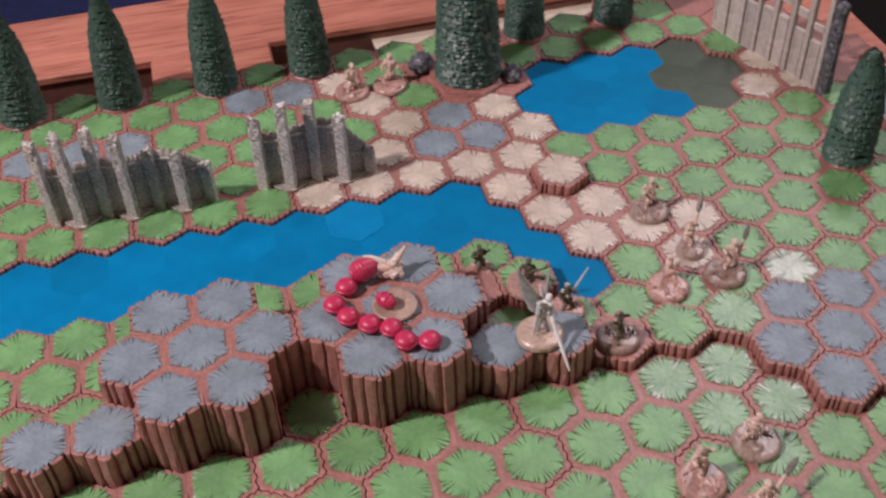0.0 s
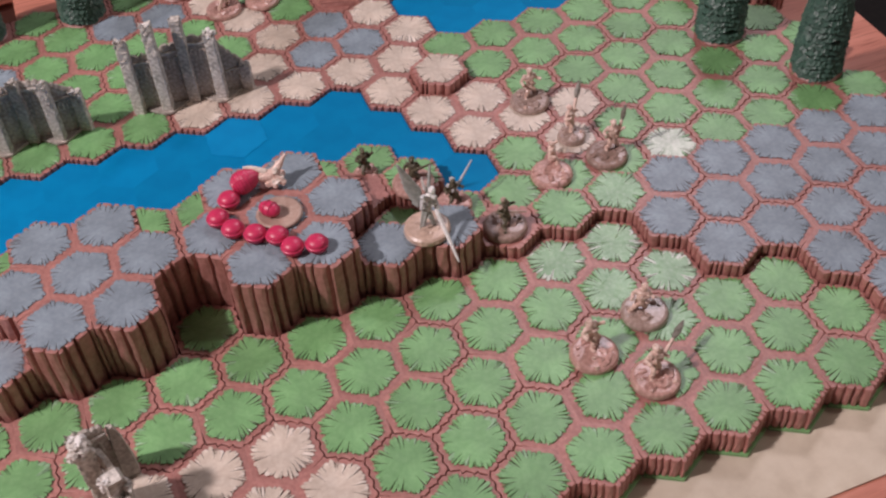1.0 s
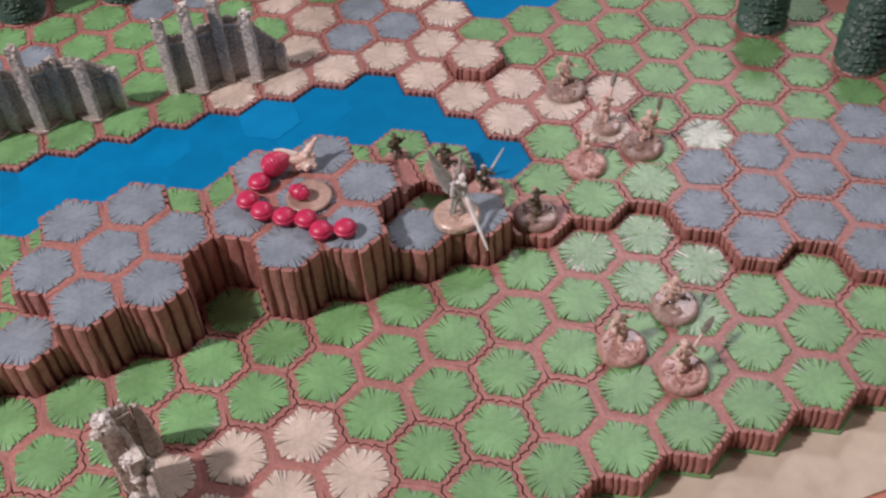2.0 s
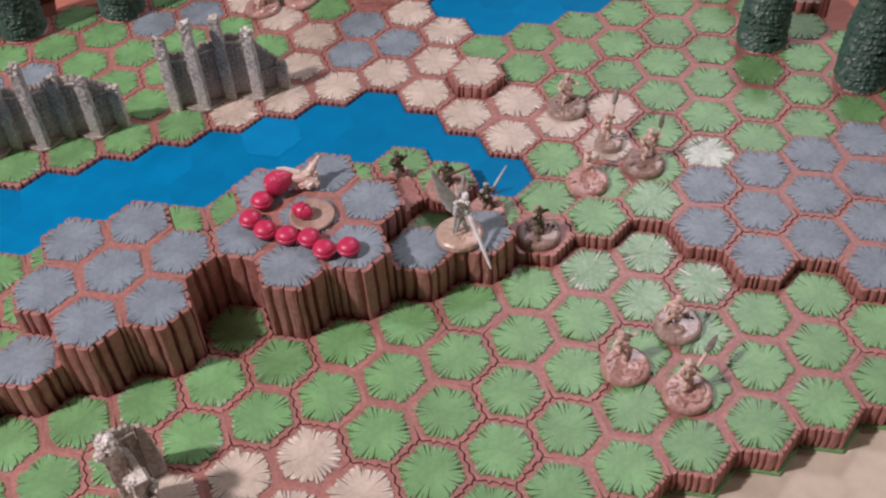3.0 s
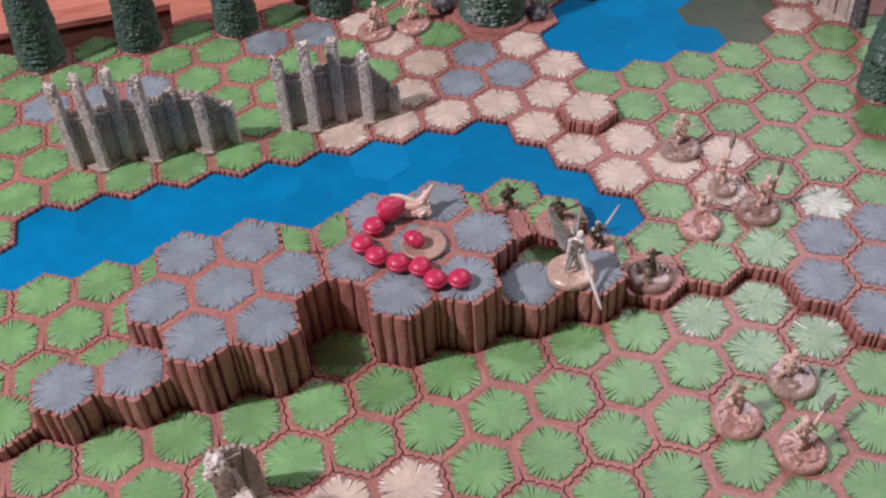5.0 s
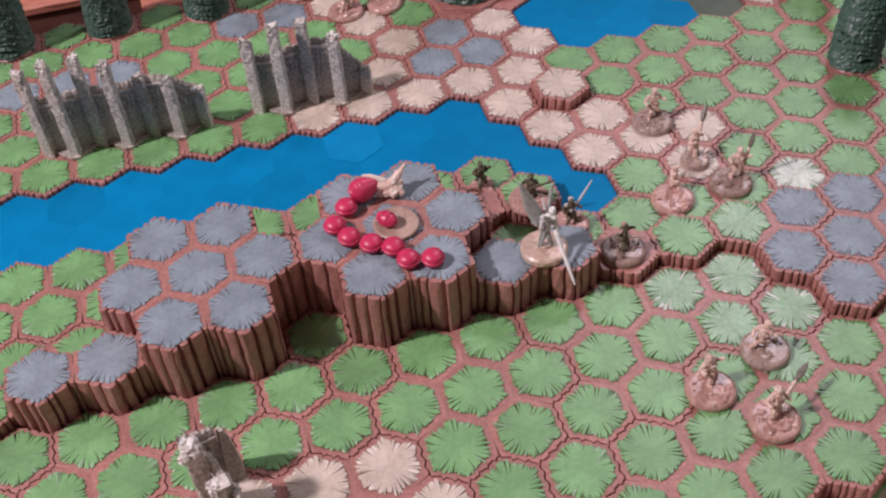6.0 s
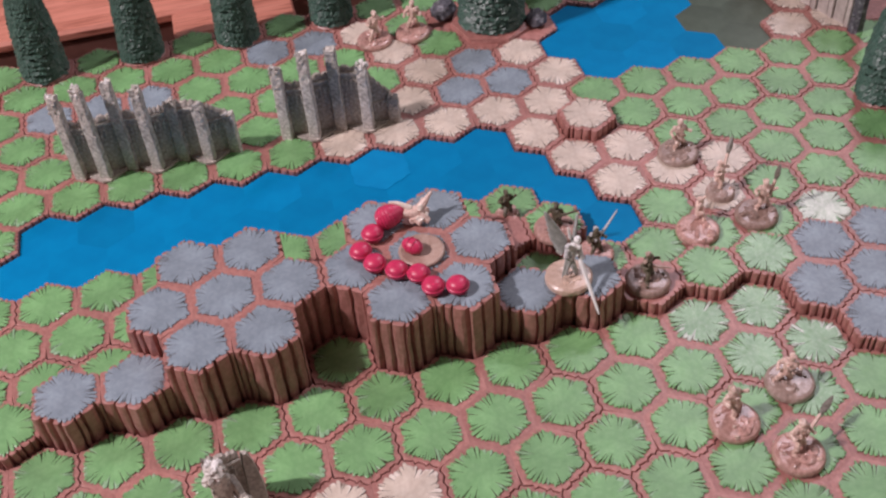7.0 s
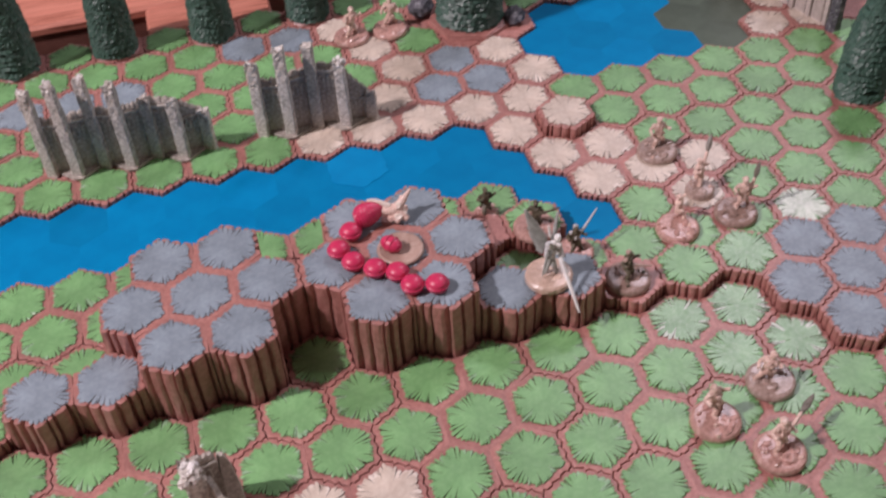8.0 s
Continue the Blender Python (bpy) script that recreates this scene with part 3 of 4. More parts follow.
build_ruin((-0.3062, 0.3292, 0.0), -2.6, [0.083, 0.092, 0.087, 0.083, 0.060, 0.060, 0.040],
           [(0.055, 0.056), (0.056, 0.058), (0.058, 0.056), (0.056, 0.057), (0.060, 0.057), (0.057, 0.040)], 0.0214, "long grey stone ruin wall with seven broken posts", 0.0038)
build_ruin((-0.1330, 0.3262, 0.0), -3.5, [0.073, 0.087, 0.080, 0.067, 0.027],
           [(0.054, 0.056), (0.058, 0.060), (0.062, 0.062), (0.060, 0.026)], 0.0229, "short grey stone ruin wall with four broken posts", 0.0032)
build_ruin((-0.2146, -0.0340, 0.0), -76, [0.069, 0.056, 0.050, 0.044],
           [(0.056, 0.050), (0.047, 0.043), (0.042, 0.038)], 0.0245, "small broken grey ruin with rough stone posts", -0.0035, (0.021, 0.057, 0.051, -0.0170, 0.0026, 90), 0.0054, 0)


# ---- back plank wall ----
def build_back_wall():
    a, c = Vector((0.3358, 0.4535)), Vector((0.3822, 0.3240))
    wall = empty("plank_wall", (a.x, a.y, 0), math.degrees(math.atan2(c.y - a.y, c.x - a.x)))
    length, n = (c - a).length, 7
    rnd = random.Random(5)
    w = length / n
    for i in range(n):
        h = rnd.uniform(0.050, 0.060) - 0.0012 * i
        b = Build()
        b.box((w * 0.06, -0.0022 + rnd.uniform(-0.0006, 0.0006), 0), (w * rnd.uniform(0.66, 0.72), 0.0022, h), 0, 0.0010)
        b.box((w * 0.20, -0.0027, h * 0.2), (w * 0.24, -0.0020, h * 0.8), 0, 0.0002)
        part("plank", b.mesh("plank", [pale_plank]), wall, (i * w, 0, 0))
        b = Build()
        tall = rnd.uniform(0.096, 0.108)
        b.box((w * 0.74, -0.0036, 0), (w * rnd.uniform(0.98, 1.02), 0.0026, tall), 0, 0.0009)
        part("plank", b.mesh("tall_plank", [pale_plank]), wall, (i * w, 0, 0))
        b = Build()
        b.box((-w * 0.10, -0.0012, 0), (w * 0.62, 0.0012, 0.006 + 0.003 * rnd.random()), 0, 0.0006)
        if i:
            part("batten", b.mesh("batten", [pale_plank]), wall, (i * w, 0.0005, h + rnd.uniform(0.006, 0.012)))
    b = Build()
    rows = [[(0.0062 * g * math.cos(i * math.pi / 5) + rnd.uniform(-0.0007, 0.0007), 0.0062 * g * math.sin(i * math.pi / 5) + rnd.uniform(-0.0007, 0.0007), z) for i in range(10)]
            for z, g in ((0, 1.15), (0.014, 1.05), (0.028, 1.0), (0.042, 1.02), (0.056, 0.95), (0.070, 0.92), (0.080, 0.80), (0.0825, 0.98), (0.087, 1.08), (0.0915, 0.90), (0.094, 0.4))]
    b.rings(rows)
    for _ in range(16):
        q = rnd.uniform(0, 6.28)
        b.ball((0.0058 * math.cos(q), 0.0058 * math.sin(q), rnd.uniform(0.004, 0.085)), rnd.uniform(0.0012, 0.0024), 0, 5, rnd, 0.3)
    part("end_post", b.mesh("end_post", [boulder_grey]), wall, (length + 0.006, 0, 0), label="rough grey end post")
    tagged(wall, "pale grey plank wall with a rough end post", "plank wall")


build_back_wall()


# ---- trees ----
def tree_crown(height, radius, seed, tiers, taper):
    """Stacked wavy skirts of moulded needles on a bullet-shaped core."""
    rnd = random.Random(seed)
    core, crown = Build(), Build()
    shape = lambda f: radius * (1 - taper * f - (0.77 - taper) * max(0.0, (f - 0.36) / 0.64) ** 2.1)
    core.lathe([(shape(f) * 0.86, height * f) for f in (0.0, 0.1, 0.25, 0.4, 0.55, 0.7, 0.82, 0.92, 0.985)], 14)
    n, dz = 64, height / tiers
    for t in range(tiers):
        f = (t + 0.4) / tiers
        rr = shape(f)
        waves = [(rnd.uniform(0.10, 0.34) * dz, rnd.randrange(2, 6), rnd.uniform(0, 6.28)) for _ in range(4)]
        up, out, low = [], [], []
        for i in range(n):
            a = 2 * math.pi * i / n
            z = height * f + sum(h * math.sin(k * a + p) for h, k, p in waves)
            o = rr * (1.01 + rnd.uniform(-0.05, 0.03))
            c, s = math.cos(a), math.sin(a)
            d = rnd.uniform(0.0, 0.6) * dz
            up.append((rr * 0.89 * c, rr * 0.89 * s, z + 0.85 * dz))
            out.append((o * c, o * s, z - d))
            low.append((rr * 0.88 * c, rr * 0.88 * s, z - 0.30 * dz))
        crown.rings([low, out, up], 0, None, False)
    for _ in range(60):
        f = rnd.uniform(0.05, 0.97)
        a, o = rnd.uniform(0, 6.28), shape(f) * rnd.uniform(0.95, 1.02)
        crown.ball((o * math.cos(a), o * math.sin(a), height * f), (rnd.uniform(0.0005, 0.0011),) * 3, 0, 4, rnd, 0.4)
    for _ in range(14):
        a, o = rnd.uniform(0, 6.28), radius * 0.3 * rnd.random()
        crown.ball((o * math.cos(a), o * math.sin(a), height * rnd.uniform(0.965, 0.985)), rnd.uniform(0.0014, 0.0024), 0, 5, rnd, 0.3)
    return core.mesh("trunk", [shaded_core_green]), crown.mesh("crown", [needle])


def build_tree(x, y, height, radius, seed, label, tilt=0.0, taper=0.26):
    tree = empty("evergreen_tree", (x, y, 0))
    core, crown = tree_crown(height, radius, seed, int(height / 0.0033), taper)
    b = Build()
    if radius > 0.025:
        b.lathe([(radius * 1.28, 0.0), (radius * 1.27, 0.0030), (radius * 1.20, 0.0042), (radius * 1.0, 0.0048)], 7, 0, pose(0, 0, 0, 0, 0, 20), 0.05, random.Random(seed))
    else:
        b.lathe([(radius * 0.96, 0.0), (radius * 1.0, 0.0012), (radius * 0.93, 0.003)], 18, 0, None, 0.03, random.Random(seed))
    part("base", b.mesh("tree_base", [brown]), tree, label="brown moulded base")
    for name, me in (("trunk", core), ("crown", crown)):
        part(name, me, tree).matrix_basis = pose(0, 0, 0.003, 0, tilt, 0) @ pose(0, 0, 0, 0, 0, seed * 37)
    tagged(tree, label, "tree", "evergreen trees on the board")


for i, (x, y, h, rad, tilt) in enumerate(((-0.337, 0.499, 0.112, 0.0222, 2), (-0.247, 0.499, 0.110, 0.0212, 2), (-0.157, 0.495, 0.110, 0.0210, 1), (-0.0658, 0.499, 0.110, 0.0210, 0),
                                          (0.153, 0.500, 0.108, 0.0210, 0), (0.247, 0.499, 0.108, 0.0210, 0), (0.356, 0.2265, 0.102, 0.0212, 0), (0.4015, 0.1497, 0.105, 0.0212, 0))):
    build_tree(x, y, h, rad, i + 1, "dark green model evergreen tree with rough needles", tilt, 0.13 if x > 0.3 else 0.26)
build_tree(0.0785, 0.442, 0.170, 0.0320, 11, "large dark green model evergreen on a rocky base")


def boulder(x, y, r, seed):
    rnd = random.Random(seed)
    b = Build()
    b.ball((0, 0, r * 0.55), (r, r * 0.85, r * 0.75), 0, 9, rnd, 0.13)
    tagged(part("boulder", b.mesh("boulder", [boulder_grey]), None, (x, y, 0), 30 * seed), "small dark grey boulder beside the large tree", "boulder", "boulders by the tree")


boulder(0.0375, 0.4655, 0.0135, 1)
boulder(0.117, 0.4245, 0.0112, 2)


# ---- beads and disc ----
PLATEAU = 5 * H
b = Build()
b.lathe([(0.0155, 0.0), (0.0162, 0.001), (0.0158, 0.0024), (0.0140, 0.0030), (0.0132, 0.0025)], 28, 0, None, 0.02, random.Random(4))
tagged(part("tan_disc", b.mesh("tan_disc", [disc_tan], True), None, (-0.064, 0.1142, PLATEAU + 0.0012)), "round tan plastic disc lying on the rock hex", "disc")


def bead_mesh():
    b = Build()
    r, h = 0.0079, 0.0045
    b.lathe([(r * 0.4, 0.0), (r * 0.75, 0.0005), (r * 0.93, h * 0.5), (r * 0.94, h * 0.9), (r * 1.0, h * 1.0), (r * 1.01, h * 1.16), (r * 0.97, h * 1.24), (r * 0.88, h * 1.28),
             (r * 0.90, h * 1.40), (r * 0.83, h * 1.72), (r * 0.62, h * 2.02), (r * 0.34, h * 2.18), (r * 0.08, h * 2.22)], 24)
    return b.mesh("red_bead", [red], True)


bead = bead_mesh()
for x, y in ((-0.0935, 0.1378), (-0.1047, 0.1230), (-0.0976, 0.1090), (-0.0848, 0.0985), (-0.0715, 0.0908), (-0.0648, 0.0768), (-0.0492, 0.0728)):
    tagged(part("red_bead", bead, None, (x, y, PLATEAU + 0.0013), x * 9000), "glossy red round bead with a moulded seam", "bead", "red beads in a curved row")
b = Build()
b.ball((0, 0, 0.0050), (0.0082, 0.0058, 0.0052), 0, 14)
for k in (-1, 1):
    b.lathe([(0.0055, -0.0005), (0.0059, 0.0), (0.0055, 0.0005)], 18, 0, pose(k * 0.0022, 0, 0.0050, 0, 90, 0))
tagged(part("red_capsule", b.mesh("red_capsule", [red], True), None, (-0.0700, 0.1148, PLATEAU + 0.0036), -50), "glossy red capsule lying on the tan disc", "bead")

rnd = random.Random(8)
hair_white = speckled("cream_hair_paint", (0.74, 0.60, 0.50), (0.84, 0.74, 0.66), (0.9, 0.84, 0.78), 500, 0.4, 0.4)
b = Build()
bulb = pose(0, 0, 0.0090, 0, 80, 8)
profile = [(0.0030, -0.0125), (0.0062, -0.0116), (0.0066, -0.0106), (0.0086, -0.0096), (0.0088, -0.0084), (0.0099, -0.0074), (0.0099, -0.0060), (0.0105, -0.0050), (0.0102, -0.0034),
           (0.0104, -0.0024), (0.0098, -0.0008), (0.0099, 0.0004), (0.0091, 0.0020), (0.0091, 0.0032), (0.0080, 0.0050), (0.0062, 0.0080), (0.0045, 0.0105), (0.0025, 0.0120)]
b.lathe([(pr * 0.86, pz * 0.90) for pr, pz in profile], 22, 0, bulb, 0.015, rnd, 0.92)
b.limb((0.008, 0.000, 0.009), (0.020, -0.002, 0.009), 0.0038, 0.0046, 1, 10)
b.limb((0.019, -0.002, 0.009), (0.0275, 0.002, 0.0165), 0.0040, 0.0020, 1, 9)
b.limb((0.025, 0.001, 0.014), (0.0310, 0.004, 0.0195), 0.0021, 0.0011, 1, 8)
b.limb((0.015, -0.001, 0.012), (0.006, 0.003, 0.0165), 0.0024, 0.0015, 2, 9)
b.limb((0.007, 0.003, 0.0160), (0.000, 0.0045, 0.0172), 0.0016, 0.0010, 2, 7)
b.limb((0.019, -0.003, 0.009), (0.0255, -0.008, 0.003), 0.0034, 0.0024, 1, 8)
b.limb((0.014, -0.002, 0.008), (0.0195, -0.008, 0.002), 0.0028, 0.0020, 1, 8)
for _ in range(14):
    b.ball((rnd.uniform(0.012, 0.026), rnd.uniform(-0.007, 0.003), rnd.uniform(0.003, 0.014)), rnd.uniform(0.0018, 0.0034), rnd.choice((1, 1, 2)), 7, rnd, 0.25)
tagged(part("winged_creature_figurine", b.mesh("winged_creature_figurine", [red, flesh, hair_white], False), None, (-0.0780, 0.1475, PLATEAU + 0.001)), "red and peach plastic creature on the rock tile", "figurine")


# ---- figurines: one plain mesh each ----
def figurine(x, y, z, turn, seed, mats, label, radius=0.0163, height=0.036, lean=0.0, weapon=None, base=0.005, crouch=0.0, stand=(0.0, 0.0)):
    """A plain lump-built gaming piece on a round rocky base."""
    rnd = random.Random(seed)
    b = Build()
    b.lathe([(radius * 0.97, 0.0), (radius, 0.0012), (radius * 0.985, base * 0.66), (radius * 0.93, base * 0.92), (radius * 0.82, base * 1.04), (radius * 0.4, base * 1.10)], 30, 0, None, 0.012, rnd)
    for _ in range(9):
        q, o = rnd.uniform(0, 6.28), rnd.uniform(0.25, 0.72) * radius
        b.ball((o * math.cos(q), o * math.sin(q), base * 0.95), (rnd.uniform(0.0025, 0.0055), rnd.uniform(0.002, 0.0045), rnd.uniform(0.0012, 0.0030)), 0, 7, rnd, 0.22)
    for _ in range(10):
        q, o = rnd.uniform(0, 6.28), rnd.uniform(0.3, 0.85) * radius
        b.ball((o * math.cos(q), o * math.sin(q), base * 1.05), (rnd.uniform(0.0008, 0.0018),) * 3, rnd.choice((0, 0, 1)), 5, rnd, 0.35)
    count, k = len(b.v), height / 0.036
    hip = Vector((lean * 0.4, 0, base + 0.0135 * k * (1 - crouch)))
    chest = Vector((lean, 0.001, base + 0.0225 * k * (1 - crouch * 0.8)))
    for side in (-1, 1):
        foot = Vector((side * 0.0062 * k, side * rnd.uniform(0.001, 0.004), base))
        knee = foot.lerp(hip, 0.52) + Vector((side * 0.0012, -0.0028 * k * (1 + 2 * crouch), 0))
        b.limb(foot, knee, 0.0019 * k, 0.0023 * k, 1)
        b.limb(knee, hip, 0.0024 * k, 0.0029 * k, 1)
        b.ball((foot.x + side * 0.0006, foot.y - 0.0016, base + 0.0008), (0.0017 * k, 0.0030 * k, 0.0013 * k), 1, 6, rnd, 0.15)
    b.lathe([(0.0052 * k, -0.0040 * k), (0.0046 * k, -0.0015 * k), (0.0034 * k, 0.0012 * k)], 9, 1, Matrix.Translation(hip), 0.16, rnd)
    b.limb(hip, chest, 0.0034 * k, 0.0047 * k, 2)
    b.ball(chest + Vector((0, 0, 0.0008 * k)), (0.0060 * k, 0.0040 * k, 0.0040 * k), 2, 8, rnd, 0.14)
    for side in (-1, 1):
        b.ball(chest + Vector((side * 0.0050 * k, 0, 0.0022 * k)), (0.0024 * k, 0.0024 * k, 0.0022 * k), 3, 6, rnd, 0.2)
    head = chest + Vector((lean * 0.5, -0.0006, 0.0078 * k))
    b.limb(chest + Vector((0, 0, 0.003 * k)), head, 0.0017 * k, 0.0015 * k, 2, 6)
    b.ball(head, (0.0027 * k, 0.0030 * k, 0.0034 * k), 2, 8, rnd, 0.08)
    b.ball(head + Vector((0, 0.0011, 0.0013 * k)), (0.0031 * k, 0.0030 * k, 0.0026 * k), 3, 7, rnd, 0.18)
    grip = chest + Vector((0.0095 * k, -0.0050 * k, rnd.uniform(-0.004, 0.005) * k))
    elbow = chest + Vector((0.0082 * k, 0.0005, -0.0030 * k))
    b.limb(chest + Vector((0.0045 * k, 0, 0.0022 * k)), elbow, 0.0020 * k, 0.0017 * k, 2)
    b.limb(elbow, grip, 0.0017 * k, 0.0014 * k, 2)
    b.ball(grip, (0.0017 * k,) * 3, 2, 6, rnd, 0.2)
    off = chest + Vector((-0.0088 * k, -0.0055 * k, rnd.uniform(-0.006, 0.003) * k))
    elbow = chest + Vector((-0.0084 * k, 0.0010, -0.0030 * k))
    b.limb(chest + Vector((-0.0045 * k, 0, 0.0022 * k)), elbow, 0.0020 * k, 0.0017 * k, 2)
    b.limb(elbow, off, 0.0017 * k, 0.0014 * k, 2)
    b.ball(off, (0.0017 * k,) * 3, 2, 6, rnd, 0.2)
    for _ in range(12):
        q = rnd.uniform(0, 6.28)
        b.ball((chest.x + 0.0055 * k * math.cos(q), 0.0036 * k * math.sin(q), chest.z + rnd.uniform(-0.012, 0.002) * k), rnd.uniform(0.0009, 0.0020) * k, rnd.choice((1, 2, 3)), 5, rnd, 0.35)
    if weapon:
        p, q, w0, w1 = weapon
        p, q, last = Vector(p), Vector(q), len(mats) - 1
        b.limb(p, p.lerp(q, 0.55), w0, w0, 2 if w0 > 0.0011 else last, 6)
        if w0 > 0.0011:
            way = (q - p).to_track_quat("Z", "Y")
            blade = Matrix.Translation(p.lerp(q, 0.55)) @ way.to_matrix().to_4x4()
            reach = (q - p).length * 0.45
            b.lathe([(0.0009, -0.001), (0.0012, 0.0), (0.0021, reach * 0.25), (0.0023, reach * 0.45), (0.0015, reach * 0.8), (0.0003, reach)], 8, last, blade, 0.06, rnd, 0.45)
        else:
            b.limb(p.lerp(q, 0.5), q, w0 * 0.9, w1, last, 6)
    shift = pose(0, 0, 0, 0, 0, -turn) @ Vector((stand[0], stand[1], 0))
    b.v[count:] = [(p[0] + shift.x, p[1] + shift.y, p[2]) for p in b.v[count:]]
    ob = part("figurine", b.mesh("figurine", mats), None, (x, y, z), turn)
    tagged(ob, label, "figurine", "gaming figurines on the board")


spear_grey = speckled("grey_spear_paint", (0.10, 0.09, 0.07), (0.20, 0.18, 0.15), (0.34, 0.30, 0.26), 500, 0.45, 0.3)
warrior = [base_brown, tan, flesh, flesh, spear_grey]
dull_warrior = [base_grey, tan, flesh, flesh, spear_grey]
spear = lambda x, y, z: ((0.004, 0.0, 0.014), (x, y, z), 0.0013, 0.0010)
figurine(0.0968, -0.0479, 0.001, 20, 1, warrior, "tan plastic warrior figurine on a round brown base", height=0.029, lean=-0.003, crouch=0.12, stand=(0.003, 0.007))
figurine(0.1438, -0.0296, 0.001, -30, 2, dull_warrior, "tan warrior figurine crouching on a round brown base", height=0.027, lean=0.002, crouch=0.15, stand=(-0.004, 0.003))
figurine(0.1238, -0.0809, 0.001, 10, 3, warrior, "tan warrior figurine with a long spear", height=0.028, stand=(0, 0.003), weapon=spear(0.032, 0.012, 0.024))
figurine(0.1662, 0.2060, 0.001, 0, 4, dull_warrior, "tan warrior figurine standing on a brown base", height=0.029, crouch=0.1, stand=(0.002, 0.005))
figurine(0.1785, 0.1530, 0.001, 40, 5, dull_warrior, "tan warrior figurine with a dark grey spear", radius=0.0112, height=0.026, stand=(0, 0.004), weapon=spear(0.024, 0.004, 0.036))
figurine(0.1930, 0.1212, 0.001, -10, 6, [base_dark, tan, flesh, flesh, spear_grey], "tan spearman figurine on a dark brown base", height=0.028, stand=(0.006, 0.004), weapon=spear(0.010, 0.005, 0.042))
figurine(0.1450, 0.1190, 0.001, 60, 7, warrior, "tan warrior figurine kneeling on a brown base", height=0.025, crouch=0.25, stand=(0.005, 0.010))
figurine(-0.0346, 0.4445, 0.001, 15, 8, warrior, "tan warrior figurine near the evergreen trees", height=0.030, lean=0.002, crouch=0.08)
figurine(0.0022, 0.4446, 0.001, -25, 9, [base_brown, tan, flesh, flesh], "tan warrior figurine with raised arms", height=0.030, stand=(0.002, 0.004))
figurine(0.0143, 0.1765, 0.001, 10, 11, [base_brown, olive, olive, olive], "olive soldier figurine on a small brown base", radius=0.0100, height=0.025)
figurine(0.0420, 0.1430, H + 0.001, -20, 12, [base_brown, olive, olive, olive], "olive soldier figurine aiming a long gun", height=0.025, crouch=0.1, weapon=((0.0, -0.004, 0.018), (0.018, 0.002, 0.021), 0.0010, 0.0006))
figurine(0.0645, 0.1185, 0.001, 0, 13, [base_brown, olive, olive, steel], "olive soldier figurine with a pale rifle", radius=0.014, height=0.025, weapon=((0.0, -0.002, 0.018), (0.020, 0.012, 0.030), 0.0010, 0.0006))
figurine(0.0872, 0.0750, H, 30, 14, [base_dark, olive, olive, disc_tan], "dark soldier figurine on a round brown base", height=0.026, weapon=((0.0, -0.002, 0.018), (0.010, -0.012, 0.016), 0.0010, 0.0006))


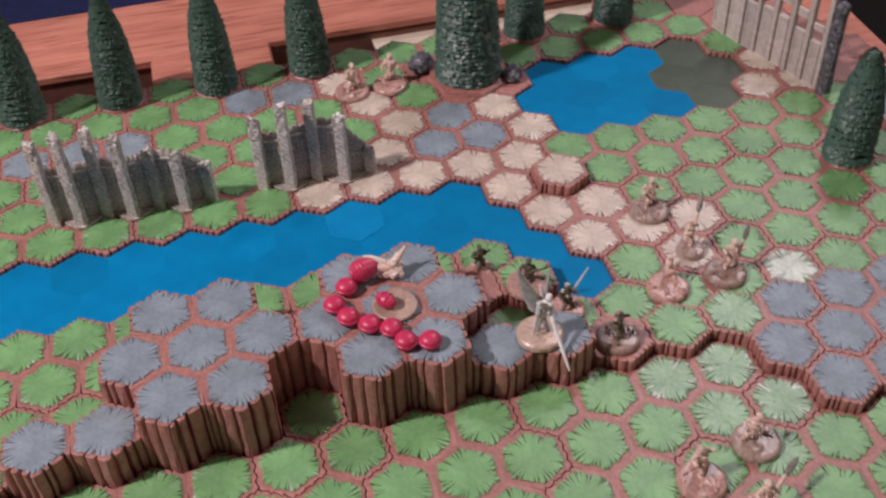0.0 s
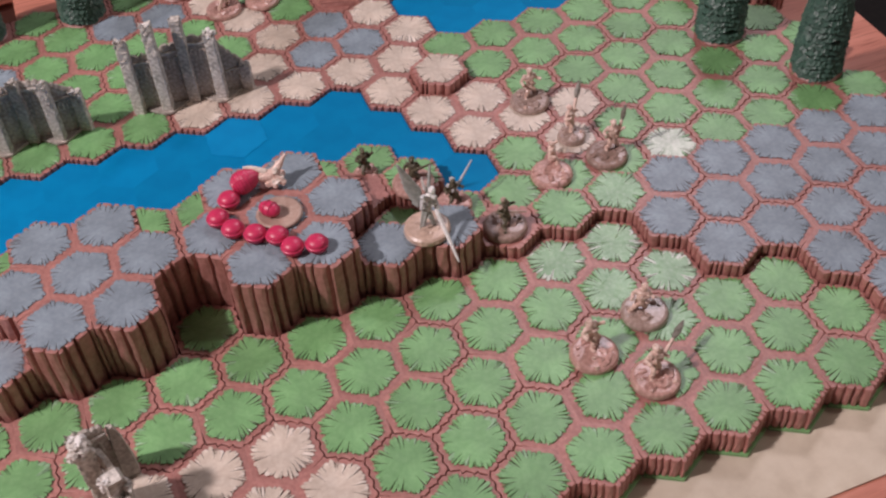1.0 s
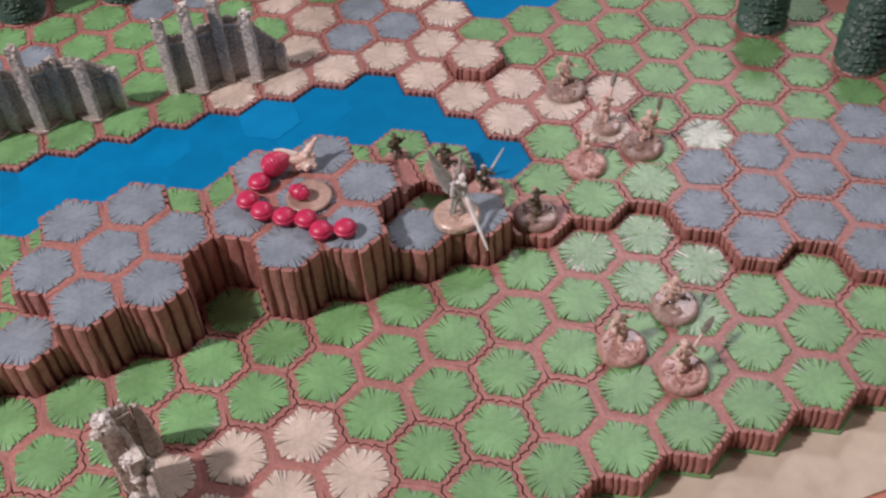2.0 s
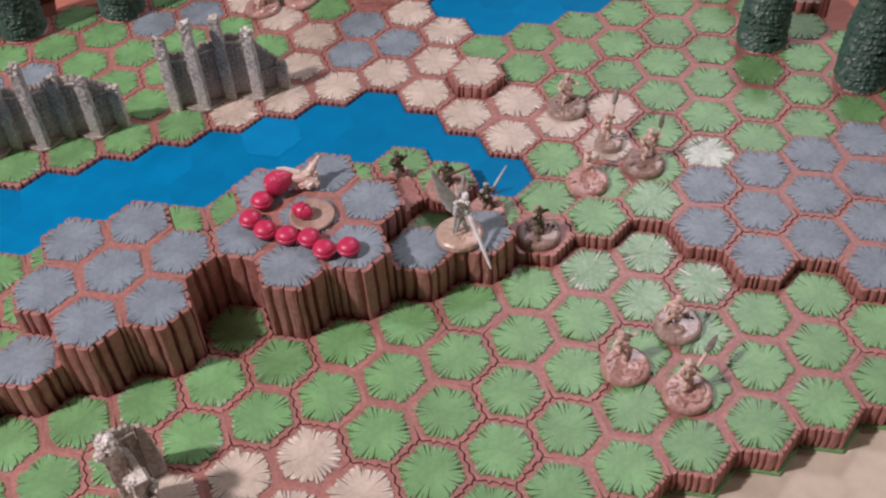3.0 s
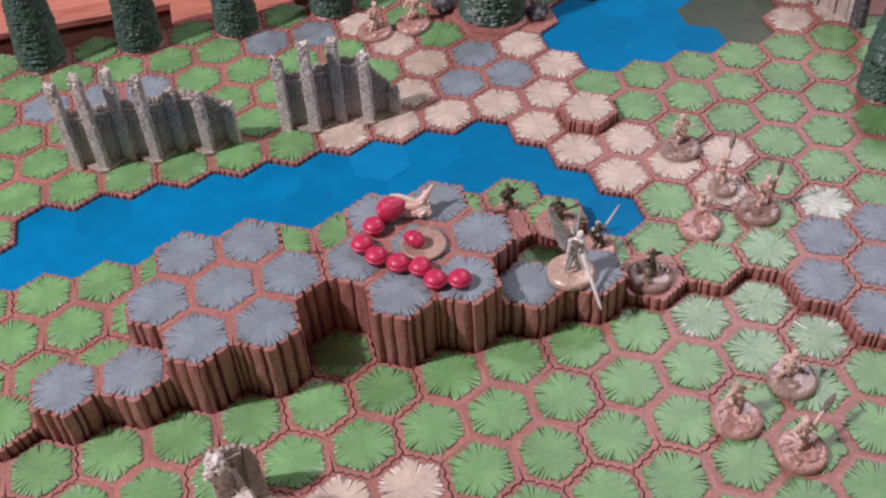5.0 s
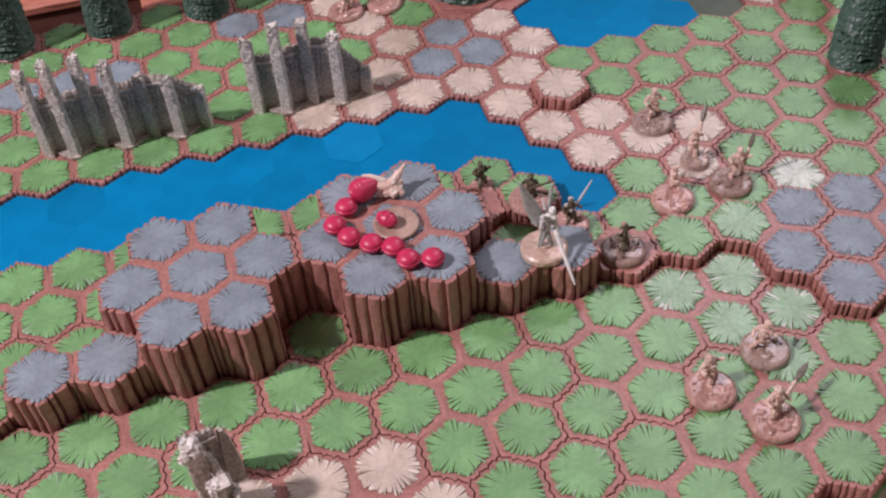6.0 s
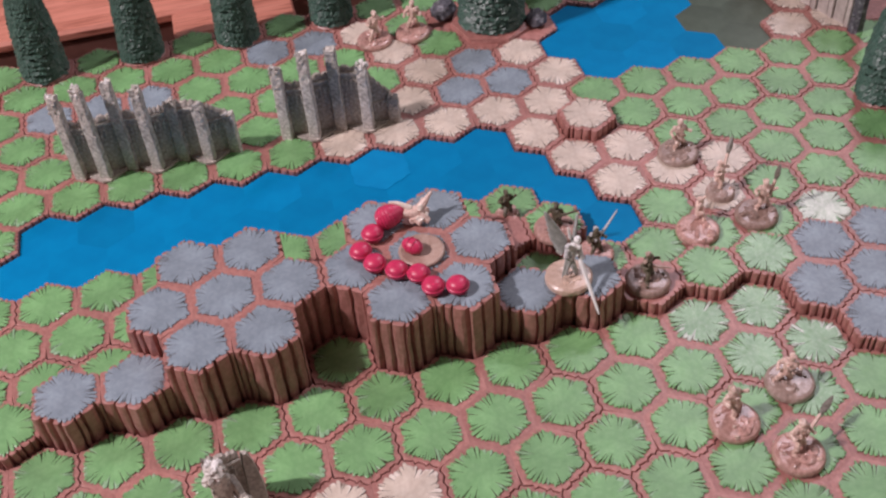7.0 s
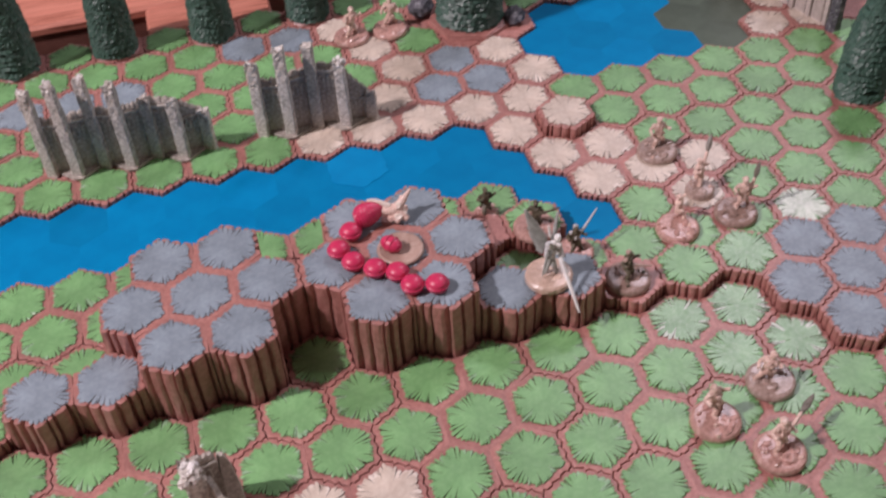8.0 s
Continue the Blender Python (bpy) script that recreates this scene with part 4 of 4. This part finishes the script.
def winged_knight():
    rnd = random.Random(3)
    b = Build()
    r = 0.0160
    b.lathe([(r, 0.0), (r * 1.02, 0.0015), (r, 0.0040), (r * 0.90, 0.0052), (r * 0.5, 0.0056)], 26, 0, None, 0.02, rnd)
    for _ in range(10):
        a, o = rnd.uniform(0, 6.28), rnd.uniform(0.2, 0.8) * r
        b.ball((o * math.cos(a), o * math.sin(a), 0.005), (rnd.uniform(0.002, 0.004), rnd.uniform(0.002, 0.004), 0.0012), 0, 6, rnd, 0.25)
    b.limb((-0.003, 0, 0.005), (0.001, 0.001, 0.019), 0.0015, 0.0020, 1)
    b.limb((0.005, -0.002, 0.005), (0.002, 0.001, 0.019), 0.0015, 0.0020, 1)
    b.limb((0.0015, 0.001, 0.018), (0.003, 0.001, 0.029), 0.0026, 0.0038, 2)
    b.ball((0.003, 0.001, 0.030), (0.0050, 0.0036, 0.0036), 3, 8, rnd, 0.25)
    b.ball((0.0052, 0.000, 0.0365), (0.0026, 0.0028, 0.0032), 3, 8, rnd, 0.1)
    b.limb((0.001, 0.002, 0.037), (0.000, 0.004, 0.046), 0.0013, 0.0006, 3)
    b.limb((0.006, 0.001, 0.031), (0.0085, -0.004, 0.021), 0.0017, 0.0013, 2)
    b.limb((0.0060, -0.004, 0.022), (0.0118, -0.0290, -0.0085), 0.0017, 0.0009, 3)
    b.limb((-0.001, 0.001, 0.031), (-0.004, -0.003, 0.024), 0.0017, 0.0013, 2)
    b.limb((-0.003, -0.003, 0.024), (-0.006, -0.004, 0.008), 0.0009, 0.0006, 1)
    for i in range(11):
        f = i / 10
        tip = (-0.0150 + 0.004 * f + 0.004 * f * f, 0.0085 - 0.002 * f, 0.060 - 0.036 * f + 0.0016 * math.sin(9 * f))
        b.limb((-0.0015 - 0.002 * f, 0.003, 0.035 - 0.012 * f), tip, 0.0017, 0.0012, 4, 6)
    for i in range(5):
        f = i / 4
        b.limb((0.004 + 0.001 * f, 0.004, 0.034 - 0.010 * f), (0.0085 - 0.002 * f, 0.010, 0.050 - 0.022 * f), 0.0014, 0.0009, 4, 6)
    for _ in range(16):
        b.ball((rnd.uniform(-0.003, 0.008), rnd.uniform(-0.003, 0.003), rnd.uniform(0.012, 0.036)), rnd.uniform(0.0009, 0.0019), rnd.choice((1, 2, 3)), 5, rnd, 0.35)
    ob = part("winged_knight_figurine", b.mesh("winged_knight_figurine", [base_tan, wing_grey, steel, sword_white, wing_grey]), None, (0.0292, 0.0768, 3 * H + 0.001), 0)
    tagged(ob, "silver winged knight figurine with a long white sword", "figurine", "gaming figurines on the board")


sword_white = speckled("white_paint", (0.80, 0.78, 0.76), (0.86, 0.85, 0.83), (0.9, 0.89, 0.88), 300, 0.35, 0.1)
wing_grey = speckled("grey_wing_paint", (0.28, 0.30, 0.28), (0.42, 0.44, 0.42), (0.60, 0.61, 0.59), 400, 0.4, 0.4)
winged_knight()
